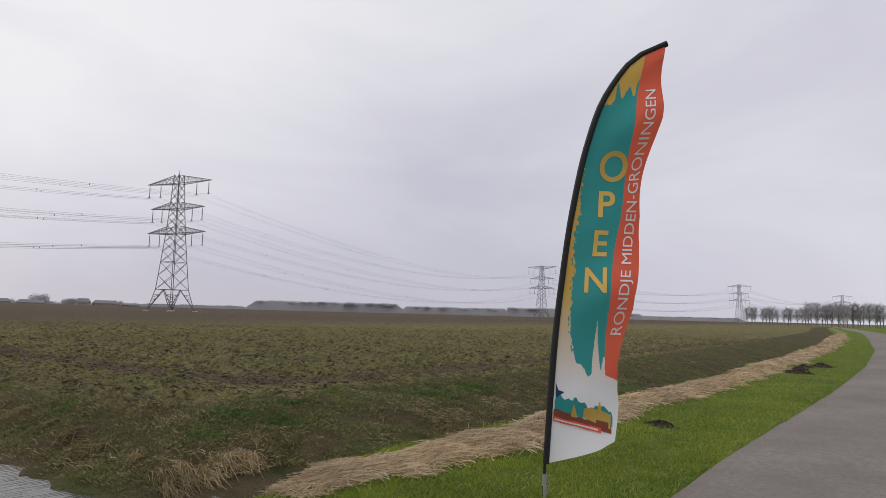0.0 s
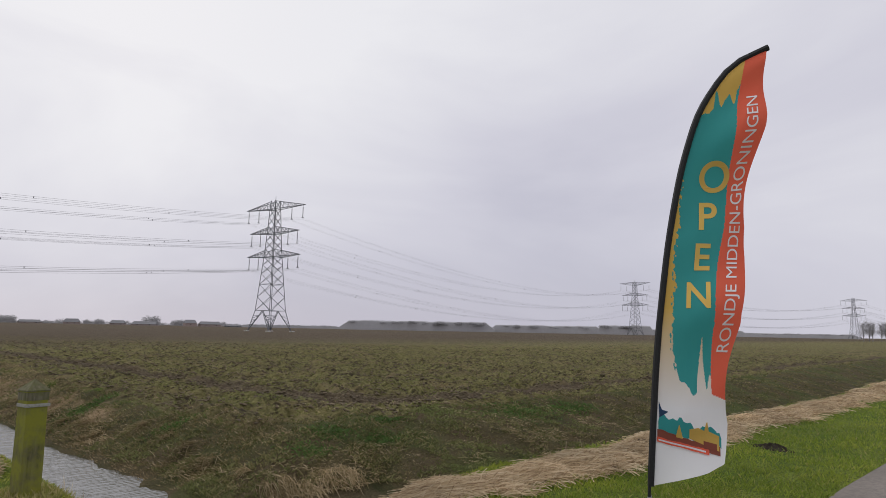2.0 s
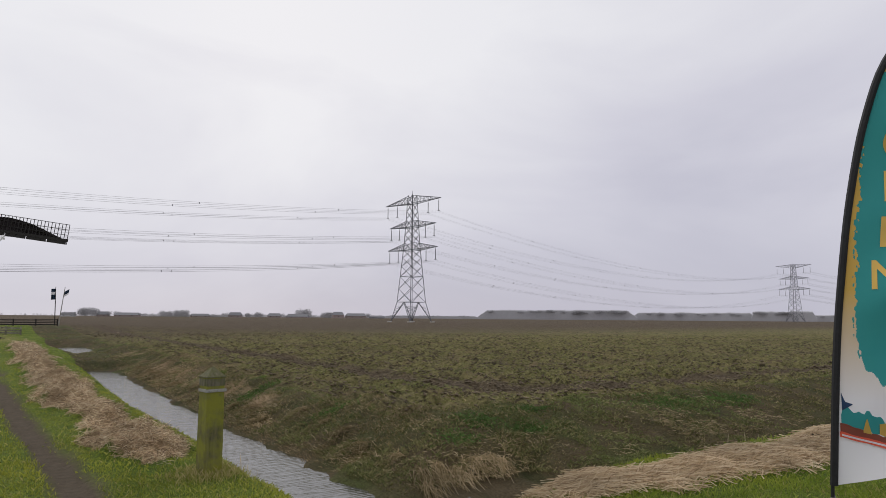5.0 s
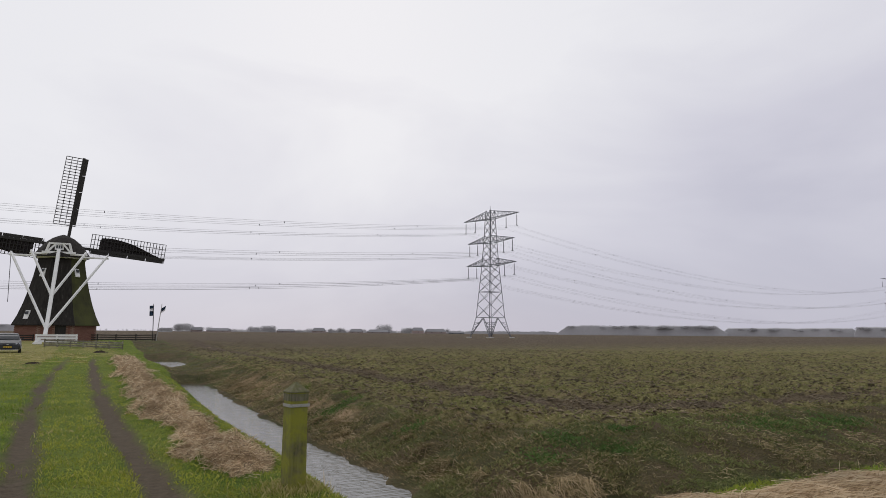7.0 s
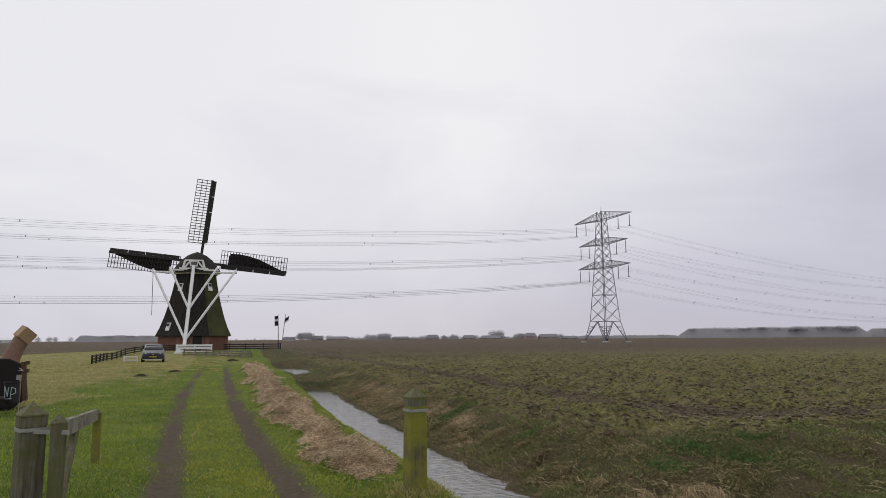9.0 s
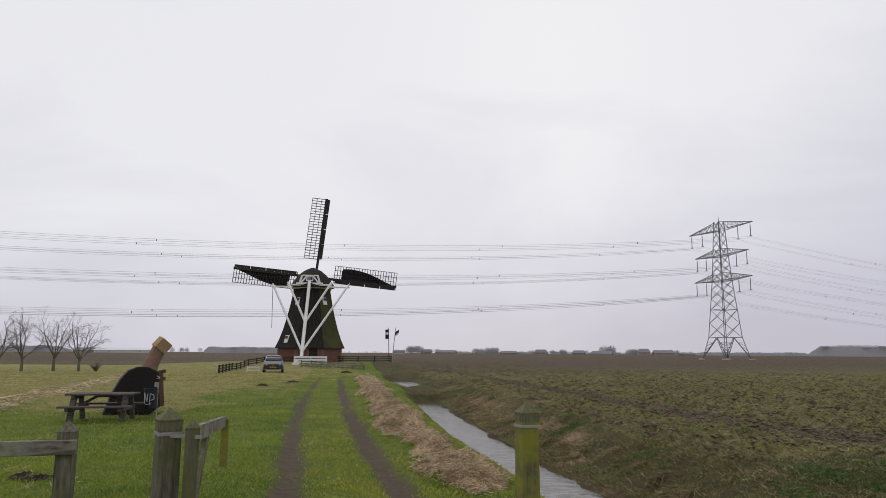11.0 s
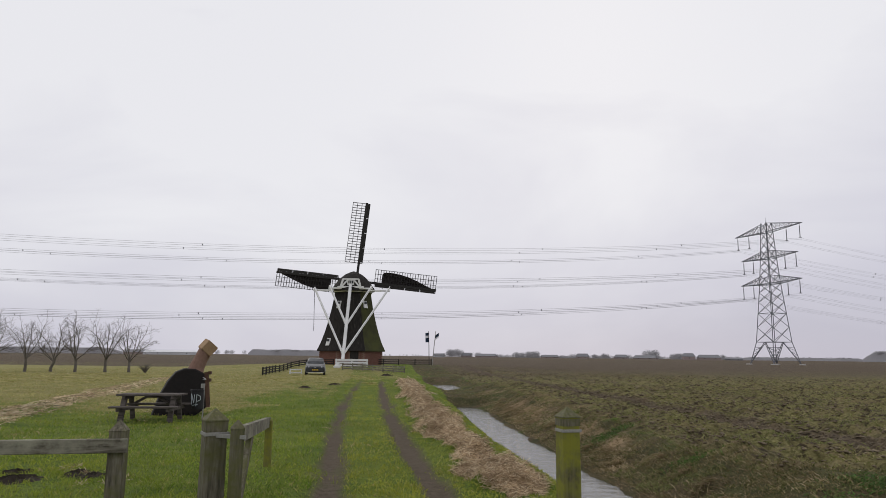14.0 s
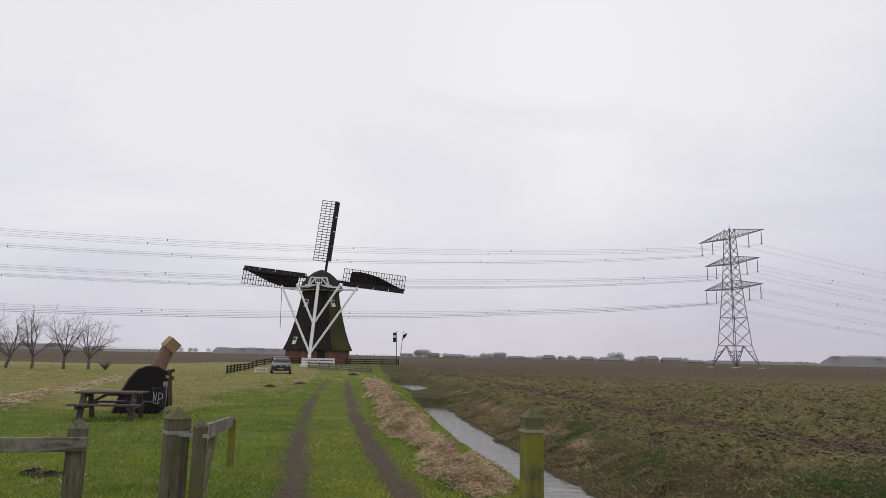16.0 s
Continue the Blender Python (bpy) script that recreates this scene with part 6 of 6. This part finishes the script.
def build_cover():
    # short green grass of verge, track and lawn
    x, y, r, rng = scatter(800000, 5.5, 85, -42, 92, 21)
    k = masks(x, y)
    z = land(x, y, k)
    dxw = x - ditch_x(y)
    road = y < road_edge(x) + 0.02 + 0.1 * (vnoise(x * 5, y * 5) - 0.3)
    tuft = fbm(x * 2.3, y * 2.3, 3, 12)
    green = (~road) & (k["field"] < 0.3) & (k["bank"] < 0.45) & (k["hay"] < 0.4) & (k["track_hay"] < 0.45) & (k["rut"] < 0.05 + 0.75 * rng.random(len(x)) ** 1.6 + 0.5 * (tuft - 0.5)) & (k["dry"] < 0.5) & (k["cut"] < 0.5)
    mead = green & (k["meadow"] + 0.9 * (tuft - 0.5) + 0.3 * (rng.random(len(x)) - 0.5) > 0.42)
    lawn = green & ~mead
    s = lawn & (rng.random(len(x)) < 0.25 + 1.3 * (tuft - 0.25).clip(0))
    moss = s & (x > -0.55 + 0.8 * (tuft - 0.5)) & (x < 3.4) & (y > 5.5)
    blades("track_grass", x[moss], y[moss], z[moss], r[moss], rng, 0.02, 0.06, 0.010, 1.3, TRACKGRASS, "short yellow-green mossy grass along the track", "grass")
    s = s & ~moss
    blades("grass", x[s], y[s], z[s], r[s], rng, 0.025, 0.075, 0.010, 1.1, GRASS, "short damp green grass on verge and track", "grass")
    s = mead & (rng.random(len(x)) < 0.8)
    blades("meadow_grass", x[s], y[s], z[s], r[s], rng, 0.03, 0.09, 0.008, 1.6, MEADOW, "rough yellowish winter meadow grass", "grass")
    # longer grass on the ditch banks
    x, y, r, rng = scatter(620000, 6.0, 75, -6, 92, 22)
    k = masks(x, y)
    z = land(x, y, k)
    tuft = fbm(x * 1.6, y * 1.6, 3, 15)
    ey, ex = (land(x, y + 0.3) - land(x, y - 0.3)) / 0.6, (land(x + 0.3, y) - land(x - 0.3, y)) / 0.6
    s = (k["bank"] > 0.4) & (z > WATER_Z + 0.06) & (k["hay"] < 0.6) & (rng.random(len(x)) < 0.38 + 1.8 * (tuft - 0.40).clip(0))
    blades("bank_grass", x[s], y[s], z[s], r[s], rng, 0.014, 0.055, 0.010, 1.9, BANKGRASS, "olive and brown tufted grass on the ditch banks", "grass", (-ex[s] * 0.7, -ey[s] * 0.7))
    # low leafy herbs in clumps between the bank's grass
    clump = fbm(x * 3.3, y * 3.3, 3, 17)
    s = (k["bank"] > 0.35) & (z > WATER_Z + 0.08) & (k["hay"] < 0.4) & (clump > 0.50) & (rng.random(len(x)) < 0.8)
    blades("bank_herbs", x[s], y[s], z[s] + 0.015, r[s], rng, 0.015, 0.06, 0.020, 2.4, HERBS, "low olive herbs growing in clumps on the bank", "weeds")
    # sparse weeds and stubble on the field
    s = (k["right"] > 0.6) & (k["tram"] < 0.25 + 0.5 * rng.random(len(x))) & (rng.random(len(x)) < (1.2 - 0.75 * step(20, 75, y)) * (tuft > 0.40))
    blades("field_weeds", x[s], y[s], z[s], r[s], rng, 0.012, 0.055, 0.015, 2.4, WEEDS, "thin green regrowth between the clods", "weeds")
    # pale lying stems along the field's edge
    s = (k["bank"] > 0.3) & (z > WATER_Z + 0.05) & (rng.random(len(x)) < 0.006) & (x - ditch_x(y) > 0.9)
    straws("dead_stems", x[s], y[s], z[s] + 0.05, r[s], rng, 0.06, 0.2, 0.005, 0.5, BANKGRASS, "dead pale stems among the bank grass", "reed")
    # cut reed beside the road
    x, y, r, rng = scatter(620000, 6.0, 110, 42, 90, 23)
    k = masks(x, y)
    s = (k["hay"] + 0.4 * (fbm(x * 2, y * 2, 3, 31) - 0.5) + 0.3 * (rng.random(len(x)) - 0.5) > 0.42) 
    z = land(x, y, k)
    lift = 0.07 * rng.random(len(x)) * k["hay"]
    s = s & (rng.random(len(x)) < 0.55)
    straws("cut_reed", x[s], y[s], z[s] + lift[s], r[s], rng, 0.10, 0.42, 0.0048, 0.22, HAY, "pale straw-coloured cut reed lying in a long swath", "reed", 0.05, 0.75)
    edge = (k["hay"] > 0.05) & (k["hay"] < 0.5) & (rng.random(len(x)) < 0.16)
    straws("loose_reed", x[edge], y[edge], z[edge] + 0.03, r[edge], rng, 0.1, 0.35, 0.006, 0.2, HAY, "loose stray reed stems beside the swath", "reed")
    # brown reed heaps beside the track and on the meadow
    x, y, r, rng = scatter(460000, 7.5, 75, -35, 17, 24)
    k = masks(x, y)
    z = land(x, y, k)
    clump = fbm(x * 1.4, y * 1.4, 3, 33)
    s = (k["track_hay"] + 1.0 * (clump - 0.5) + 0.3 * (rng.random(len(x)) - 0.5) > 0.44)
    lift = 0.11 * rng.random(len(x)) * k["track_hay"] * (clump * 1.6)
    straws("reed_heap", x[s], y[s], z[s] + lift[s], r[s], rng, 0.05, 0.22, 0.0045, 0.8, OLDHAY, "brown heaped reed cleared from the ditch", "reed", 1.57, 3.1)
    s = (k["dry"] + 0.6 * (clump - 0.5) > 0.45) & (rng.random(len(x)) < 0.22)
    straws("dry_swath", x[s], y[s], z[s] + 0.08 * rng.random(len(x))[s], r[s], rng, 0.10, 0.3, 0.006, 0.35, OLDHAY, "dry pale swath of mown reed in the meadow", "reed", 1.57, 1.2)
    s = (x < 1.0) & (y > 40) & (y < 58) & (clump > 0.62) & (k["rut"] < 0.2) & (rng.random(len(x)) < 0.5)
    straws("dry_patch", x[s], y[s], z[s] + 0.02, r[s], rng, 0.08, 0.25, 0.006, 0.1, MEADOW, "patches of dry mown grass before the mill", "grass")


build_cover()


def reed_fans(rng):
    """Tufts of dead reed whose stems spread from one root and hang down the bank."""
    roots = np.concatenate([np.stack([rng.uniform(5.0, 7.5, 11), rng.uniform(7.75, 8.4, 11)], 1), np.stack([ditch_x(np.linspace(9, 32, 22)) + rng.uniform(1.3, 1.9, 22), np.linspace(9, 32, 22)], 1)])
    verts, count = [], 0
    for i, (rx, ry) in enumerate(roots):
        heading = math.radians(-112 if i < 11 else -165) + rng.normal(0, 0.3)
        for _ in range(rng.integers(26, 60)):
            a = heading + rng.normal(0, 0.38)
            l = rng.uniform(0.18, 0.5)
            w = rng.uniform(0.003, 0.006)
            sx, sy = -math.sin(a) * w, math.cos(a) * w
            bx, by = rx + rng.normal(0, 0.07), ry + rng.normal(0, 0.07)
            hop = rng.uniform(0.05, 0.20)
            for f in (0.0, 0.5, 1.0):
                px, py = bx + math.cos(a) * l * f, by + math.sin(a) * l * f
                z = max(float(land(px, py)), WATER_Z) + 0.03 + hop * 4 * f * (1 - f) * 0.6 + 0.02 * rng.random()
                taper = 1.0 - 0.7 * f
                verts += [(px - sx * taper, py - sy * taper, z), (px + sx * taper, py + sy * taper, z + 0.004)]
            count += 1
    i = np.arange(count)[:, None] * 6
    faces = np.concatenate([i + np.array([[0, 1, 3, 2]]), i + np.array([[2, 3, 5, 4]])])
    ob = new("reed_tufts", mesh_np("reed_tufts", verts, faces, [SEDGE]))
    tagged(ob, "drooping tufts of dead reed at the water's edge", "reed", kind="stuff")


def build_tussocks():
    """Hanging reed tufts along the foot of the field's bank."""
    rng = np.random.default_rng(41)
    cx = np.concatenate([rng.uniform(5.5, 7.1, 14), ditch_x(rng.uniform(9, 30, 12)) + rng.uniform(0.75, 1.3, 12)])
    cy = np.concatenate([rng.uniform(7.45, 7.95, 14), rng.uniform(9, 30, 12)])
    cx[14:] = ditch_x(cy[14:]) + rng.uniform(0.9, 1.5, 12)
    n = 110
    x = np.repeat(cx, n) + rng.normal(0, 0.28, len(cx) * n)
    y = np.repeat(cy, n) + rng.normal(0, 0.28, len(cx) * n)
    keep = land(x, y) > WATER_Z + 0.08
    x, y = x[keep], y[keep]
    r = np.hypot(x, y)
    straws("reed_litter", x, y, land(x, y) + 0.03, r, rng, 0.08, 0.26, 0.005, 0.3, SEDGE, "brown broken reed lying at the water's edge", "reed", -2.3, 0.9)
    reed_fans(rng)
    # brown sedge hanging down the bank beside the track's ditch
    m = 55000
    y = rng.uniform(9.5, 36, m)
    d = rng.uniform(0.75, 2.9, m)
    x = ditch_x(y) + d
    pick = fbm(x * 0.8, y * 0.8, 3, 91) + 0.18 * (d < 1.45) + 0.3 * (rng.random(m) - 0.5) > 0.50
    x, y = x[pick], y[pick]
    blades("bank_sedge", x, y, land(x, y), np.hypot(x, y), rng, 0.015, 0.055, 0.0045, 1.6, SEDGE, "brown hanging sedge on the far ditch bank", "grass", (-0.45, 0.0))
    m = 9000
    x, y = rng.uniform(5.2, 16, m), rng.uniform(7.4, 11.6, m)
    pick = (fbm(x * 0.8, y * 0.8, 3, 92) > 0.47) & (rng.random(m) < 1 - 0.9 * step(7.9, 9.4, y))
    x, y = x[pick], y[pick]
    x, y = x[land(x, y) > WATER_Z + 0.08], y[land(x, y) > WATER_Z + 0.08]
    straws("bank_straw", x, y, land(x, y) + 0.05, np.hypot(x, y), rng, 0.04, 0.14, 0.003, 0.4, SEDGE, "dry bent stems on the field's bank", "grass", -1.6, 0.9)
    # green nettle patches
    spots = ((7.7, 9.5, 0.36), (8.5, 9.0, 0.28), (9.3, 9.7, 0.3), (6.9, 9.0, 0.3), (13.0, 9.2, 0.7), (15.0, 9.0, 0.6), (6.3, 12.5, 0.35), (6.2, 17.0, 0.5))
    px, py = [], []
    for sx, sy, sr in spots:
        m = int(1500 * sr)
        px.append(sx + rng.normal(0, sr * 0.75, m))
        py.append(sy + rng.normal(0, sr * 0.45, m))
    x, y = np.concatenate(px), np.concatenate(py)
    blades("nettles", x, y, land(x, y) + 0.02, np.hypot(x, y), rng, 0.012, 0.05, 0.022, 2.6, NETTLES, "fresh green nettle patches on the bank", "weeds")
    # thin dead stalks beside the gate post and along the reed
    x = np.concatenate([rng.normal(2.78, 0.10, 10), rng.uniform(6, 13, 26)])
    y = np.concatenate([rng.normal(7.55, 0.12, 10), rng.normal(5.25, 0.15, 26)])
    blades("dead_stalks", x, y, land(x, y), np.hypot(x, y), rng, 0.08, 0.26, 0.0035, 0.12, OLDHAY, "thin upright dead stalks", "reed")
    # long grass round the foot of the green gate post
    x, y = rng.normal(2.32, 0.2, 1100), rng.normal(7.5, 0.2, 1100)
    blades("post_grass", x, y, land(x, y), np.hypot(x, y), rng, 0.04, 0.12, 0.004, 0.8, MEADOW, "long pale grass round the gate post", "grass")


build_tussocks()


def build_clods():
    """Lumps of turned soil on the near field."""
    x, y, r, rng = scatter(64000, 10, 70, 6, 84, 51)
    k = masks(x, y)
    s = k["right"] > 0.75
    x, y, r = x[s], y[s], r[s]
    pick = rng.random(len(x)) < 0.35 + 0.9 * (fbm(x * 0.7, y * 0.7, 2, 52) > 0.5)
    x, y, r = x[pick], y[pick], r[pick]
    n = len(x)
    z = land(x, y)
    size = rng.uniform(0.015, 0.055, n) * (1 + 0.015 * r)
    octa = np.array([(1, 0, 0), (0, 1, 0), (-1, 0, 0), (0, -1, 0), (0, 0, 0.42), (0, 0, -0.5)], float)
    v = octa[None] * size[:, None, None] * rng.uniform(0.6, 1.4, (n, 6, 3))
    v += np.stack([x, y, z + size * 0.2], 1)[:, None]
    tri = np.array([(0, 1, 4), (1, 2, 4), (2, 3, 4), (3, 0, 4), (1, 0, 5), (2, 1, 5), (3, 2, 5), (0, 3, 5)])
    f = (np.arange(n)[:, None, None] * 6 + tri[None]).reshape(-1, 3)
    ob = new("soil_clods", mesh_np("soil_clods", v.reshape(-1, 3), f, [CLOD], None, False))
    tagged(ob, "dark clods of ploughed clay soil", "soil", kind="stuff")


build_clods()


MOLE = simple("loose_dark_soil", (0.022, 0.017, 0.012), (0.06, 0.047, 0.034), 14, 0.95, 0, 0.8, 0.04)


def build_molehill(x, y, size, seed):
    """A low, crumbly spread of soil thrown up in the grass."""
    rng = random.Random(seed)
    bm = bmesh.new()
    n = 26
    reach = [rng.uniform(0.65, 1.15) for _ in range(n)]
    rows = []
    for f, h in ((1.0, -0.04), (0.88, 0.05), (0.74, 0.12), (0.6, 0.17), (0.46, 0.21), (0.32, 0.24), (0.18, 0.26), (0.05, 0.26)):
        rows.append([Vector((math.cos(6.283 * k / n) * size * f * reach[k] * 1.35, math.sin(6.283 * k / n) * size * f * reach[k] * 0.85, size * h * rng.uniform(0.15, 1.3) if f < 1 else size * h)) for k in range(n)])
    loft(bm, rows)
    solo("molehill", bm, MOLE, "low dark molehill of loose soil in the grass", "molehill", pose(x, y, float(land(x, y)), 0, 0, rng.uniform(0, 90)), "molehills")


for n, (x, y, s) in enumerate(((-4.6, 9.9, 0.3), (-4.9, 10.6, 0.2), (-4.0, 10.4, 0.22), (-3.7, 10.2, 0.22), (26.6, 3.0, 0.5), (28.2, 3.1, 0.4), (31.1, 2.7, 0.55), (30.0, 3.2, 0.4), (11.4, 3.15, 0.28), (9.75, 4.5, 0.2), (-2.9, 36, 0.4), (-1.5, 40, 0.35), (2.2, 58.5, 0.6))):
    build_molehill(x, y, s, n)


# ---- bricks of the mill's base, on the faces that look at the track ----
def lay_bricks(base, me, bl, bh):
    half = 3.85
    count = 0
    side = 2 * half * math.tan(math.pi / 8)
    for face in (-90, -45, -135):
        a = radians(face)
        n = Vector((math.cos(a), math.sin(a), 0))
        s = Vector((-n.y, n.x, 0))
        for row in range(15):
            z = 0.06 + row * bh
            for k in range(int(side / bl)):
                u = -side / 2 + (k + 0.5 + 0.5 * (row % 2)) * bl
                if u > side / 2 - bl * 0.4 or (face == -90 and abs(u - 0.42) < 0.68):
                    continue
                if count >= 300:
                    return
                ob = new("brick", me)
                ob.parent = base
                ob.matrix_local = Matrix.Translation(n * (half + 0.012) + s * u + Vector((0, 0, z))) @ Matrix.Rotation(a + math.pi / 2, 4, 'Z')
                count += 1


for job in BRICKS:
    lay_bricks(*job)
